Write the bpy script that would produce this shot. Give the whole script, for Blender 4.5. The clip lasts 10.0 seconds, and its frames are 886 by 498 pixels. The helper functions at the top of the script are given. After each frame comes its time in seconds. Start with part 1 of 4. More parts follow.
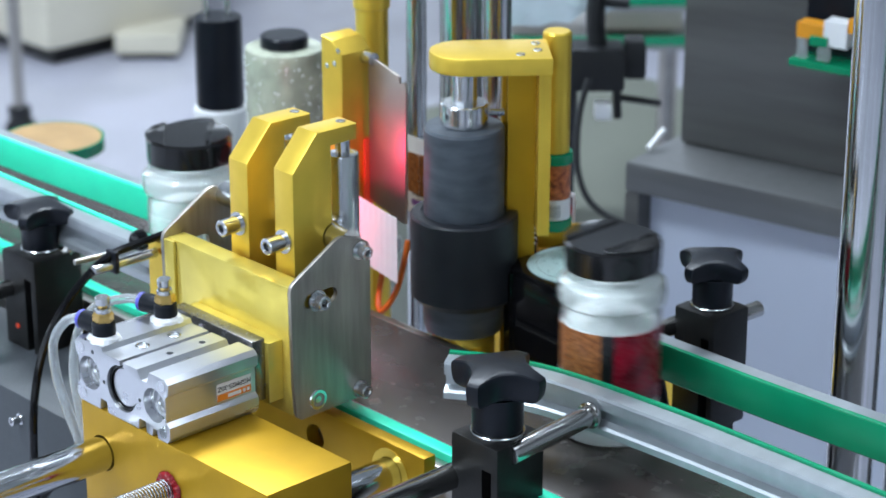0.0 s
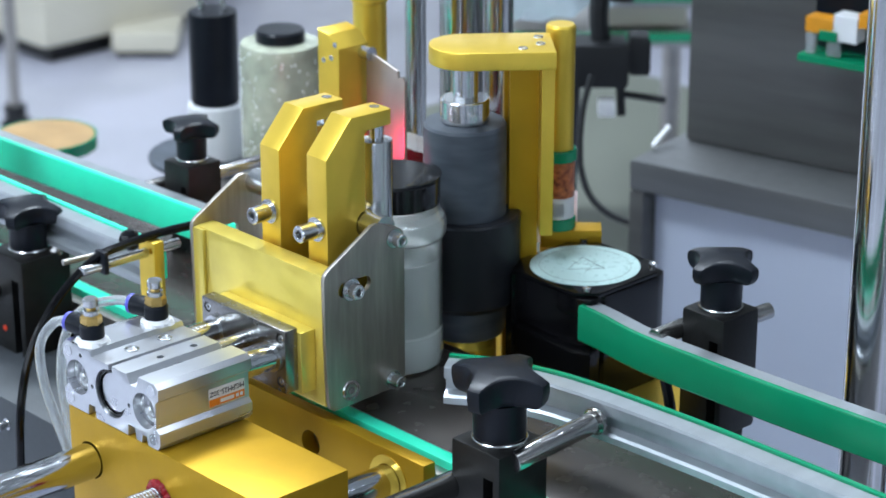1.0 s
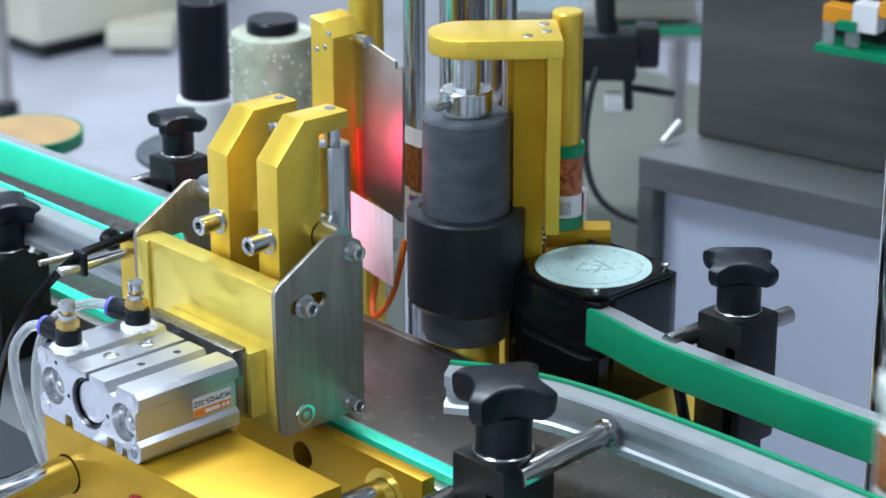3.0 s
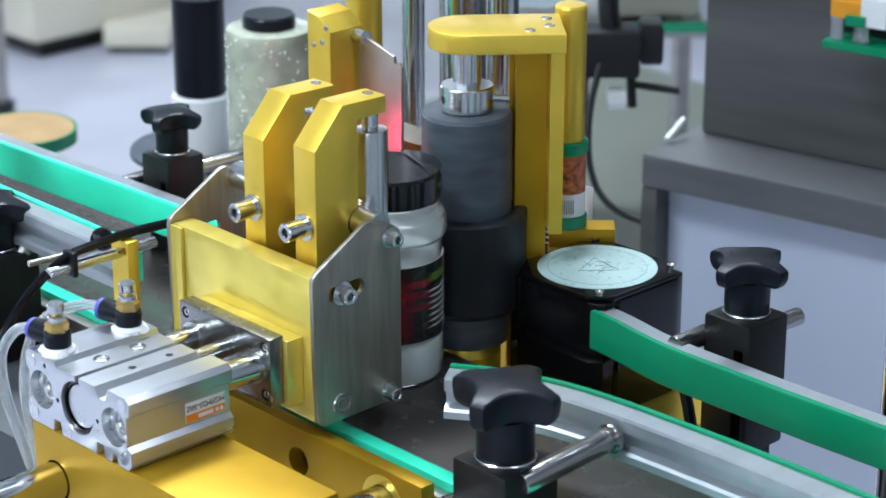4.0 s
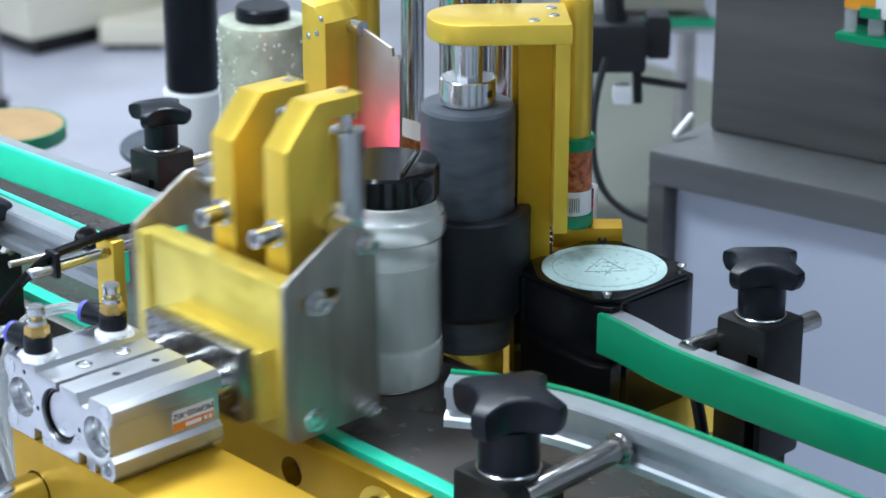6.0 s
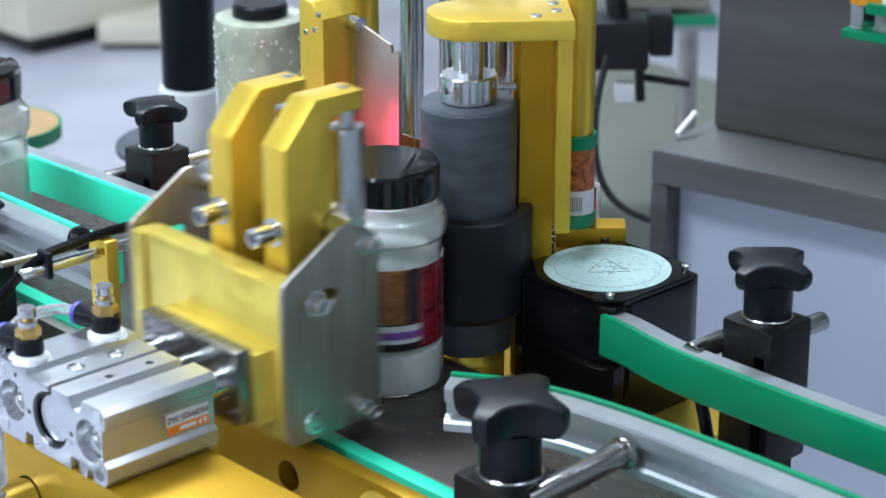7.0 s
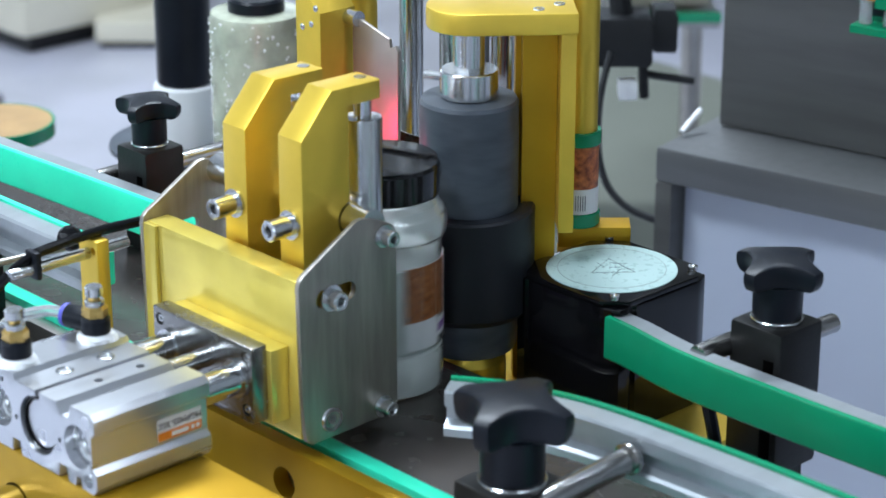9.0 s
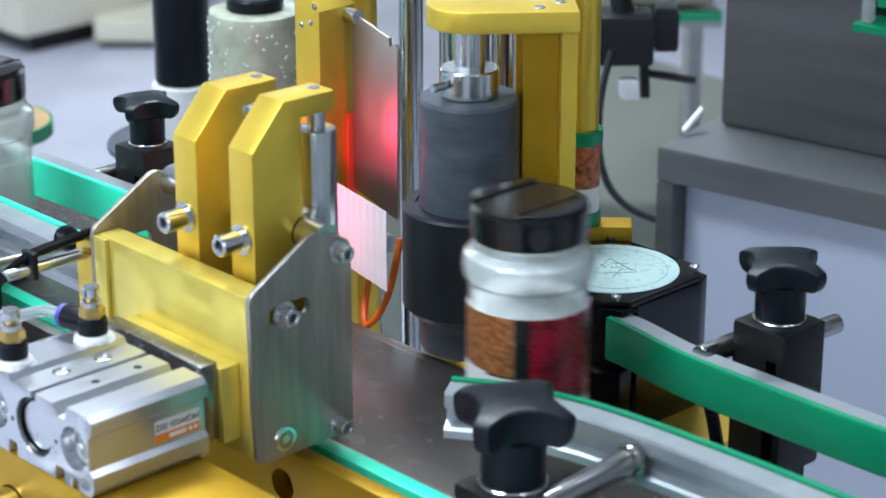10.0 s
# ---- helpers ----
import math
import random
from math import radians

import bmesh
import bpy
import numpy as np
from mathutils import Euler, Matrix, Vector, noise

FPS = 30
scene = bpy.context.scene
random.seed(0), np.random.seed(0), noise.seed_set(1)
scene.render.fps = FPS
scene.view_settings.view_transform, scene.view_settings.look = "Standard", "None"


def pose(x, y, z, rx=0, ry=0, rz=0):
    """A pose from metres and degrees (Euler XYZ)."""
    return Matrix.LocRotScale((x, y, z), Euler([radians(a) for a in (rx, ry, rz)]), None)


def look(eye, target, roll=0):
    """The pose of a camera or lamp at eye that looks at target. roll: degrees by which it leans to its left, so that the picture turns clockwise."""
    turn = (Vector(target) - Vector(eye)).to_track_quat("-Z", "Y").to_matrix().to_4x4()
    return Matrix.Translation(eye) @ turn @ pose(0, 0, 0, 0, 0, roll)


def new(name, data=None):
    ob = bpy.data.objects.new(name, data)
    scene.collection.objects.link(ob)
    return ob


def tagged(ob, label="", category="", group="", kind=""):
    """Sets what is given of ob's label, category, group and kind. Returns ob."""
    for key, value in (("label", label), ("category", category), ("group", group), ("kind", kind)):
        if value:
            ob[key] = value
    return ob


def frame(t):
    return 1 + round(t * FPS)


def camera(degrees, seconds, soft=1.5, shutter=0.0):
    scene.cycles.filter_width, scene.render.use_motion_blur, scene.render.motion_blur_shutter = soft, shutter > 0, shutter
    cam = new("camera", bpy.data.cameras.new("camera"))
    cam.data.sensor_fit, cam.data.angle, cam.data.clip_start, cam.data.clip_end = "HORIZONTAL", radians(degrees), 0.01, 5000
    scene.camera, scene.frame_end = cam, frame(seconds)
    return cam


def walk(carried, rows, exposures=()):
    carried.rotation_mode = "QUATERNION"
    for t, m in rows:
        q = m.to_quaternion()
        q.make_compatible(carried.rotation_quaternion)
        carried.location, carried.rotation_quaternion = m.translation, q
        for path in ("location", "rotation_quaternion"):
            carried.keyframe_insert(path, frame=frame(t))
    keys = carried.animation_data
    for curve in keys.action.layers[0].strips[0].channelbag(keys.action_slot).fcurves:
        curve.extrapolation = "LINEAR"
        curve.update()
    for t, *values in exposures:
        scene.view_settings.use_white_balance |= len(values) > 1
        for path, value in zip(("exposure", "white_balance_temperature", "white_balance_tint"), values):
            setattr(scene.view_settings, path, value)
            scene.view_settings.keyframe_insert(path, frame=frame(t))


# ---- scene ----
# The camera slides straight in along its own line of sight.
EYE, AHEAD, REACH = Vector((0.96886, -0.64618, 0.50923)), Vector((-0.68055, 0.63922, -0.35812)), 1.40
CLOSER = [(0, 1.0), (0.5, 1.0155), (1, 1.032), (1.5, 1.048), (2, 1.0635), (2.5, 1.0795), (3, 1.095), (3.5, 1.110), (4, 1.1245), (4.5, 1.1387),
          (5, 1.152), (5.5, 1.1643), (6, 1.1765), (6.5, 1.1885), (7, 1.1995), (7.5, 1.2097), (8, 1.2185), (8.5, 1.226), (9, 1.233), (9.5, 1.2385), (10, 1.243)]
cam = camera(21.0, 10.0, soft=1.6, shutter=0.5)
cam.data.dof.use_dof, cam.data.dof.focus_distance, cam.data.dof.aperture_fstop = True, 1.36, 12.5
walk(cam, [(t, look(e := EYE + AHEAD * REACH * (1 - 1.12 / s), e + AHEAD)) for t, s in CLOSER])

# ---- light ----
world = bpy.data.worlds.new("hall_air")
scene.world = world
world.use_nodes = True
world.node_tree.nodes["Background"].inputs["Color"].default_value = (0.74, 0.86, 1.0, 1)
world.node_tree.nodes["Background"].inputs["Strength"].default_value = 3.3
scene.view_settings.exposure = -0.06


def lamp(name, at, target, sx, sy, watts, colour):
    data = bpy.data.lights.new(name, "AREA")
    data.shape, data.size, data.size_y, data.energy, data.color = "RECTANGLE", sx, sy, watts, colour
    ob = new(name, data)
    ob.matrix_world = look(at, target)
    return ob


lamp("ceiling_tubes", (-1.5, 1.1, 3.0), (-0.5, 0.35, -0.1), 1.6, 0.5, 190, (0.775, 0.885, 1.0))
lamp("ceiling_tubes", (1.6, 0.6, 3.2), (0.2, 0.2, 0), 1.6, 0.5, 16, (0.775, 0.885, 1.0))
lamp("ceiling_tubes", (-0.6, -1.6, 3.2), (0, 0.1, 0), 1.6, 0.5, 130, (0.76, 0.88, 1.0))

# ---- materials ----


def material(name, colour, rough=0.5, metal=0.0, vary=0.12, scale=40.0, bump=0.0, bscale=300.0, stretch=(1, 1, 1), coat=0.0, trans=0.0, ior=1.45, second=None, spread=(0.35, 0.7), rvary=0.12, spec=0.5, uv=False):
    m = bpy.data.materials.new(name)
    m.use_nodes = True
    nt = m.node_tree
    b = nt.nodes["Principled BSDF"]
    b.inputs["Metallic"].default_value, b.inputs["Coat Weight"].default_value = metal, coat
    b.inputs["Transmission Weight"].default_value, b.inputs["IOR"].default_value = trans, ior
    b.inputs["Specular IOR Level"].default_value = spec
    co = nt.nodes.new("ShaderNodeTexCoord")
    mp = nt.nodes.new("ShaderNodeMapping")
    mp.inputs["Scale"].default_value = stretch
    nt.links.new(co.outputs["UV" if uv else "Object"], mp.inputs["Vector"])
    n1 = nt.nodes.new("ShaderNodeTexNoise")
    n1.inputs["Scale"].default_value, n1.inputs["Detail"].default_value = scale, 6
    nt.links.new(mp.outputs[0], n1.inputs["Vector"])
    ramp = nt.nodes.new("ShaderNodeValToRGB")
    c = Vector(colour)
    d = Vector(second) if second else c * (1 - vary)
    e = c * (1 + vary * 0.6)
    ramp.color_ramp.elements[0].position, ramp.color_ramp.elements[0].color = spread[0], (*d, 1)
    ramp.color_ramp.elements[1].position, ramp.color_ramp.elements[1].color = spread[1], (*[min(1, v) for v in e], 1)
    nt.links.new(n1.outputs["Fac"], ramp.inputs["Fac"])
    nt.links.new(ramp.outputs["Color"], b.inputs["Base Color"])
    n2 = nt.nodes.new("ShaderNodeTexNoise")
    n2.inputs["Scale"].default_value, n2.inputs["Detail"].default_value = bscale, 4
    nt.links.new(mp.outputs[0], n2.inputs["Vector"])
    mr = nt.nodes.new("ShaderNodeMapRange")
    mr.inputs["To Min"].default_value, mr.inputs["To Max"].default_value = max(0.02, rough - rvary), min(1, rough + rvary)
    nt.links.new(n2.outputs["Fac"], mr.inputs["Value"])
    nt.links.new(mr.outputs[0], b.inputs["Roughness"])
    if bump:
        bp = nt.nodes.new("ShaderNodeBump")
        bp.inputs["Strength"].default_value, bp.inputs["Distance"].default_value = bump, 0.0006
        nt.links.new(n2.outputs["Fac"], bp.inputs["Height"])
        nt.links.new(bp.outputs[0], b.inputs["Normal"])
    return m


GOLD = material("gold_anodised_aluminium", (0.84, 0.575, 0.075), 0.32, 0.62, 0.12, 25, 0.12, 900, rvary=0.08)
GOLD_DEEP = material("amber_and_shaded_gold", (0.52, 0.30, 0.014), 0.44, 0.6, 0.12, 25, 0.12, 900, rvary=0.08)
GOLD_PLATE = material("blotched_pale_gold_anodising", (0.86, 0.69, 0.15), 0.17, 0.40, 0.26, 16, 0, 60, rvary=0.03)
ALU = material("satin_extruded_aluminium", (0.60, 0.61, 0.64), 0.28, 0.85, 0.05, 30, 0.0, 30, (3, 0.4, 3), rvary=0.025)
RAIL_ALU = material("dull_rail_aluminium", (0.39, 0.42, 0.445), 0.34, 0.65, 0.08, 30, 0.0, 40, (3, 0.4, 3), rvary=0.04)
STEEL = material("brushed_stainless_steel", (0.37, 0.352, 0.325), 0.30, 0.95, 0.10, 8, 0.0, 40, (1, 1, 6), rvary=0.03)
PLATE = material("vertically_brushed_steel_plate", (0.40, 0.372, 0.335), 0.45, 0.92, 0.16, 24, 0.0, 40, (1, 9, 1), rvary=0.05)
BAR = material("dull_polished_bar_steel", (0.40, 0.39, 0.38), 0.20, 1.0, 0.10, 40, 0, 120, (6, 0.5, 6), rvary=0.04)
CHROME = material("polished_chrome_steel", (0.60, 0.61, 0.62), 0.13, 1.0, 0.05, 30, 0, 200, rvary=0.05)
SCREW = material("zinc_plated_screw_steel", (0.62, 0.63, 0.64), 0.22, 1.0, 0.05, 40, 0, 120, rvary=0.04)
BELT = material("grey_steel_conveyor_plate", (0.100, 0.088, 0.081), 0.26, 0.5, 0.12, 9, 0.0, 60, rvary=0.06)
BLACK = material("black_moulded_plastic", (0.007, 0.009, 0.014), 0.34, 0, 0.2, 60, 0.12, 900, spec=0.24)
BLACK_METAL = material("black_blued_steel", (0.011, 0.011, 0.011), 0.40, 0.0, 0.4, 60, 0.15, 500, spec=0.30)
GLOSS_BLACK = material("glossy_black_enamel", (0.004, 0.004, 0.005), 0.11, 0, 0.2, 30, 0, 300, rvary=0.03, spec=0.36)
RUBBER = material("dark_grey_worn_rubber", (0.074, 0.088, 0.108), 0.42, 0, 0.3, 40, 0.25, 160, (1, 1, 3), second=(0.040, 0.048, 0.060), spread=(0.28, 0.74))
RUBBER_DARK = material("black_soft_rubber", (0.014, 0.016, 0.021), 0.45, 0, 0.3, 25, 0.2, 200, spec=0.35)
GREEN = material("emerald_green_plastic_strip", (0.004, 0.245, 0.112), 0.20, 0, 0.12, 20, 0.03, 300)
# Lit copy of the green plastic: strong window light is in the colour.
LIT_GREEN = material("window_lit_green_plastic", (0.04, 0.85, 0.53), 0.32, 0, 0.08, 20, 0.03, 300)
WHITE = material("white_plastic", (0.80, 0.81, 0.82), 0.45, 0, 0.05, 20)
FLOOR = material("grey_epoxy_floor", (0.50, 0.50, 0.58), 0.16, 0, 0.30, 1.5, 0.02, 12, second=(0.36, 0.365, 0.41), spread=(0.30, 0.66))
WALL = material("pale_painted_wall", (0.38, 0.40, 0.41), 0.7, 0, 0.1, 2.0)
CABINET = material("grey_brushed_cabinet_steel", (0.150, 0.150, 0.146), 0.36, 0.55, 0.22, 5, 0.03, 120, (1, 1, 8))

# ---- builders ----


def box(bm, x0, x1, y0, y1, z0, z1, bevel=0.0):
    made = bmesh.ops.create_cube(bm, size=1, matrix=Matrix.Translation(((x0 + x1) / 2, (y0 + y1) / 2, (z0 + z1) / 2)) @ Matrix.Diagonal((x1 - x0, y1 - y0, z1 - z0, 1)))
    if bevel:
        edges = list({e for v in made["verts"] for e in v.link_edges})
        bmesh.ops.bevel(bm, geom=edges, offset=bevel, segments=2, affect="EDGES", profile=0.6)
    return bm


def rod(bm, a, b, r, r2=None, seg=24, bevel=0.0):
    a, b = Vector(a), Vector(b)
    m = Matrix.Translation((a + b) / 2) @ (b - a).to_track_quat("Z", "Y").to_matrix().to_4x4()
    made = bmesh.ops.create_cone(bm, cap_ends=True, segments=seg, radius1=r, radius2=r if r2 is None else r2, depth=(b - a).length, matrix=m)
    if bevel:
        caps = {e for f in {f for v in made["verts"] for f in v.link_faces} if len(f.verts) > 4 for e in f.edges}
        bmesh.ops.bevel(bm, geom=list(caps), offset=bevel, segments=2, affect="EDGES", profile=0.6)
    return bm


def lathe(bm, profile, at=(0, 0, 0), turn=None, seg=40):
    """Spins (radius, height) pairs round the z axis."""
    m = Matrix.Translation(at) @ (turn.to_4x4() if turn else Matrix())
    rings = []
    for r, z in profile:
        rings.append([bm.verts.new(m @ Vector((r * math.cos(a), r * math.sin(a), z))) for a in (2 * math.pi * k / seg for k in range(seg))] if r > 1e-6 else [bm.verts.new(m @ Vector((0, 0, z)))])
    for p, q in zip(rings, rings[1:]):
        for k in range(seg):
            if len(p) > 1 and len(q) > 1:
                bm.faces.new((p[k], p[(k + 1) % seg], q[(k + 1) % seg], q[k]))
            elif len(q) > 1:
                bm.faces.new((p[0], q[(k + 1) % seg], q[k]))
            elif len(p) > 1:
                bm.faces.new((p[k], p[(k + 1) % seg], q[0]))
    return bm


def prism(bm, outline, axis, lo, hi, bevel=0.0):
    """A flat outline, in the two other axes in order, pushed from lo to hi along axis."""
    k = "xyz".index(axis)

    def place(p, d):
        return {"x": (d, p[0], p[1]), "y": (p[0], d, p[1]), "z": (p[0], p[1], d)}[axis]

    lower, upper = [bm.verts.new(place(p, lo)) for p in outline], [bm.verts.new(place(p, hi)) for p in outline]
    n = len(outline)
    faces = [bm.faces.new(lower[::-1]), bm.faces.new(upper)] + [bm.faces.new((lower[i], lower[(i + 1) % n], upper[(i + 1) % n], upper[i])) for i in range(n)]
    bmesh.ops.recalc_face_normals(bm, faces=faces)
    if bevel:
        rim = list({e for f in faces[:2] for e in f.edges})
        bmesh.ops.bevel(bm, geom=rim, offset=bevel, segments=2, affect="EDGES", profile=0.6)
    return bm


def rounded(cx, cy, w, h, r, seg=5):
    pts = []
    for sx, sy, a0 in ((1, -1, -90), (1, 1, 0), (-1, 1, 90), (-1, -1, 180)):
        for k in range(seg + 1):
            a = radians(a0 + 90 * k / seg)
            pts.append((cx + sx * (w / 2 - r) + r * math.cos(a), cy + sy * (h / 2 - r) + r * math.sin(a)))
    return pts


def tube(bm, pts, r, seg=10, smooth=4):
    """A round bar or hose along a smooth curve through pts."""
    P = [Vector(p) for p in pts]
    line = []
    for i in range(len(P) - 1):
        a, b, c, d = P[max(i - 1, 0)], P[i], P[i + 1], P[min(i + 2, len(P) - 1)]
        for k in range(smooth):
            t = k / smooth
            line.append(0.5 * (2 * b + (c - a) * t + (2 * a - 5 * b + 4 * c - d) * t * t + (3 * b - a - 3 * c + d) * t ** 3))
    line.append(P[-1])
    rings, up = [], Vector((0.13, 0.21, 0.97))
    for i, p in enumerate(line):
        way = (line[min(i + 1, len(line) - 1)] - line[max(i - 1, 0)]).normalized()
        s = way.cross(up)
        s = s.normalized() if s.length > 1e-3 else way.orthogonal().normalized()
        u = s.cross(way)
        up = u
        rings.append([bm.verts.new(p + r * (math.cos(a) * s + math.sin(a) * u)) for a in (2 * math.pi * k / seg for k in range(seg))])
    for p, q in zip(rings, rings[1:]):
        for k in range(seg):
            bm.faces.new((p[k], p[(k + 1) % seg], q[(k + 1) % seg], q[k]))
    bm.faces.new(rings[0][::-1])
    bm.faces.new(rings[-1])
    return bm


ORIGIN = {}


def thing(name, at, label, category, group="", kind=""):
    ob = new(name)
    ob.location = at
    ob.empty_display_size = 0.02
    ORIGIN[ob] = Vector(at)
    return tagged(ob, label, category, group, kind)


def mesh_of(name, bm, mat, smooth=True):
    me = bpy.data.meshes.new(name)
    bmesh.ops.recalc_face_normals(bm, faces=bm.faces)
    for f in bm.faces:
        f.smooth = smooth
    if smooth:
        for e in bm.edges:
            if len(e.link_faces) == 2 and e.calc_face_angle(0) > 0.42:
                e.smooth = False
    bm.to_mesh(me)
    bm.free()
    for m in mat if isinstance(mat, (list, tuple)) else [mat]:
        me.materials.append(m)
    return me


def part(name, bm, mat, parent, label=""):
    """One mesh, drawn in the place's own coordinates, as a part of parent."""
    root = ORIGIN[parent]
    bmesh.ops.translate(bm, verts=bm.verts, vec=-root)
    ob = new(name, mesh_of(name, bm, mat))
    ob.parent = parent
    ORIGIN[ob] = root
    return tagged(ob, label)


def solid(name, bm, mat, label, category="", kind="", group="", at=None):
    root = Vector(at) if at else Vector((0, 0, 0))
    bmesh.ops.translate(bm, verts=bm.verts, vec=-root)
    ob = new(name, mesh_of(name, bm, mat))
    ob.location = root
    ORIGIN[ob] = root
    return tagged(ob, label, category, group, kind)


def B():
    return bmesh.new()


BELT_Z = -0.070


def carve(bm, cutters):
    """Takes the cutters' shapes out of a mesh, by a boolean that is worked out here and then dropped."""
    a = bpy.data.objects.new("blank", mesh_of("blank", bm, GOLD))
    scene.collection.objects.link(a)
    spare = []
    for c in cutters:
        b = bpy.data.objects.new("tool", mesh_of("tool", c, GOLD))
        scene.collection.objects.link(b)
        mod = a.modifiers.new("cut", "BOOLEAN")
        mod.operation, mod.solver, mod.object = "DIFFERENCE", "EXACT", b
        spare.append(b)
    done = bmesh.new()
    done.from_mesh(bpy.data.meshes.new_from_object(a.evaluated_get(bpy.context.evaluated_depsgraph_get())))
    for ob in (a, *spare):
        bpy.data.objects.remove(ob)
    return done


def sweep(bm, profile, path):
    """Drags a closed (sideways, z) profile along a path of (x, y); sideways is to the left of the way."""
    rings = []
    for i, p in enumerate(path):
        a, b = Vector(path[max(i - 1, 0)]), Vector(path[min(i + 1, len(path) - 1)])
        d = (b - a).normalized()
        n = Vector((-d.y, d.x))
        rings.append([bm.verts.new((p[0] + n.x * o, p[1] + n.y * o, z)) for o, z in profile])
    k = len(profile)
    for p, q in zip(rings, rings[1:]):
        for j in range(k):
            bm.faces.new((p[j], p[(j + 1) % k], q[(j + 1) % k], q[j]))
    bm.faces.new(rings[0][::-1])
    bm.faces.new(rings[-1])
    return bm


def along(pts, step=6):
    """Points of a smooth line through (x, y) pts."""
    P, out = [Vector(p) for p in pts], []
    way = [(P[min(i + 1, len(P) - 1)] - P[max(i - 1, 0)]).normalized() for i in range(len(P))]
    for i in range(len(P) - 1):
        a, b, d = P[i], P[i + 1], (P[i + 1] - P[i]).length
        for k in range(step):
            t = k / step
            v = (2 * t**3 - 3 * t**2 + 1) * a + (t**3 - 2 * t**2 + t) * d * way[i] + (3 * t**2 - 2 * t**3) * b + (t**3 - t**2) * d * way[i + 1]
            out.append((v.x, v.y))
    return out + [tuple(P[-1])]


# ---- hall ----
solid("floor", box(B(), -9, 5, -5, 9, -0.98, -0.92), FLOOR, "grey polished epoxy factory floor", kind="structure")
solid("wall_east", box(B(), 5, 5.2, -5, 9.2, -0.92, 4.2), WALL, "pale painted factory wall", kind="structure")


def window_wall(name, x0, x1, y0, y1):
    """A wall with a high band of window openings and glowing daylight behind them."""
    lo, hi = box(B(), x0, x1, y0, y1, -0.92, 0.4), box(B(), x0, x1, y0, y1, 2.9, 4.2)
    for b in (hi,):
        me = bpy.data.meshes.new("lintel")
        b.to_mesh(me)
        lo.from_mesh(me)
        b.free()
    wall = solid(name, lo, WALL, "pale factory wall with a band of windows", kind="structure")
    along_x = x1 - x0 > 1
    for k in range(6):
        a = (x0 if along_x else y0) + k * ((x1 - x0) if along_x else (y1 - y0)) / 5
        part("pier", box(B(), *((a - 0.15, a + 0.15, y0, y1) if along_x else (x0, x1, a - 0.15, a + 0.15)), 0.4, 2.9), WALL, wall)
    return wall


# Unseen wall; its windows are added for front light and bright stripes on metal.
window_wall("wall_south_added", -9, 5, -5.2, -5)
window_wall("wall_north", -9, 5, 9, 9.2)
window_wall("wall_west", -9.2, -9, -5, 9.2)
solid("ceiling", box(B(), -9.2, 5.2, -5.2, 9.2, 4.2, 4.3), WALL, "pale factory ceiling", kind="structure")

# ---- conveyor ----
conv = thing("conveyor", (0, 0.21, -0.92), "stainless steel conveyor with a smooth grey belt", "conveyor")
part("belt", box(B(), -2.6, 1.6, 0.160, 0.264, BELT_Z - 0.006, BELT_Z, 0.001), BELT, conv)
part("front_strip", box(B(), -2.6, 1.6, 0.1470, 0.1570, BELT_Z - 0.006, BELT_Z + 0.002, 0.001), LIT_GREEN, conv, "green wear strip, brightened as window-lit")
part("front_edge", box(B(), -2.6, 1.6, 0.1575, 0.1595, BELT_Z - 0.006, BELT_Z + 0.0005, 0.0005), STEEL, conv)
for y in (0.138, 0.266):
    part("side_panel", box(B(), -2.6, 1.6, y, y + 0.010, -0.20, BELT_Z - 0.003, 0.002), STEEL, conv)
for x in (-1.9, -0.9, 0.55, 1.35):
    for y in (0.143, 0.271):
        part("leg", rod(B(), (x, y, -0.92), (x, y, -0.20), 0.02), STEEL, conv)

CHANNEL = [(0.0, -0.018), (-0.012, -0.018), (-0.013, -0.0195), (-0.013, -0.026), (-0.008, -0.0275), (-0.008, -0.0345), (-0.013, -0.036), (-0.0145, -0.0375), (-0.0145, -0.0415), (0.0, -0.0415)]
FACING = [(0.0004, -0.0405), (0.0004, -0.0165), (0.0036, -0.0165), (0.0042, -0.018), (0.0042, -0.0395), (0.0036, -0.0405)]


def guide_rail(path, lift, colour, label, flip=False):
    """An aluminium channel with a plastic facing on the side of the jars."""
    root = thing("guide_rail", (path[0][0], path[0][1], lift), label, "guide rail", "guide rails")
    s = -1 if flip else 1
    pts = along(path)
    part("channel", sweep(B(), [(s * o, z + lift) for o, z in CHANNEL], pts), RAIL_ALU, root)
    part("facing", sweep(B(), [(s * o, z + lift) for o, z in FACING], pts), colour, root, "green plastic facing")
    return root


guide_rail([(0.101, 0.174), (0.125, 0.189), (0.171, 0.2035), (0.253, 0.2105), (0.333, 0.2125), (0.40, 0.2125), (0.9, 0.2135), (1.6, 0.215)], 0.0, GREEN, "slotted aluminium guide rail with a green plastic edge")
guide_rail([(0.0870, 0.3043), (0.0985, 0.3034), (0.1078, 0.3022), (0.1335, 0.2978), (0.1554, 0.2960), (0.1947, 0.2962), (0.2325, 0.2967), (0.2915, 0.2987), (0.9, 0.330), (1.6, 0.37)], -0.008, GREEN, "aluminium guide rail faced with emerald green plastic", True)
guide_rail([(-2.6, 0.17), (-1.2, 0.195), (-0.466, 0.2135), (-0.271, 0.2235), (-0.13, 0.230)], -0.002, LIT_GREEN, "aluminium guide rail faced with green plastic, brightened as window-lit", True)
guide_rail([(-2.6, 0.128), (-1.2, 0.130), (-0.45, 0.132), (-0.130, 0.135)], 0.016, LIT_GREEN, "slotted aluminium guide rail with a thin green edge, brightened as window-lit")


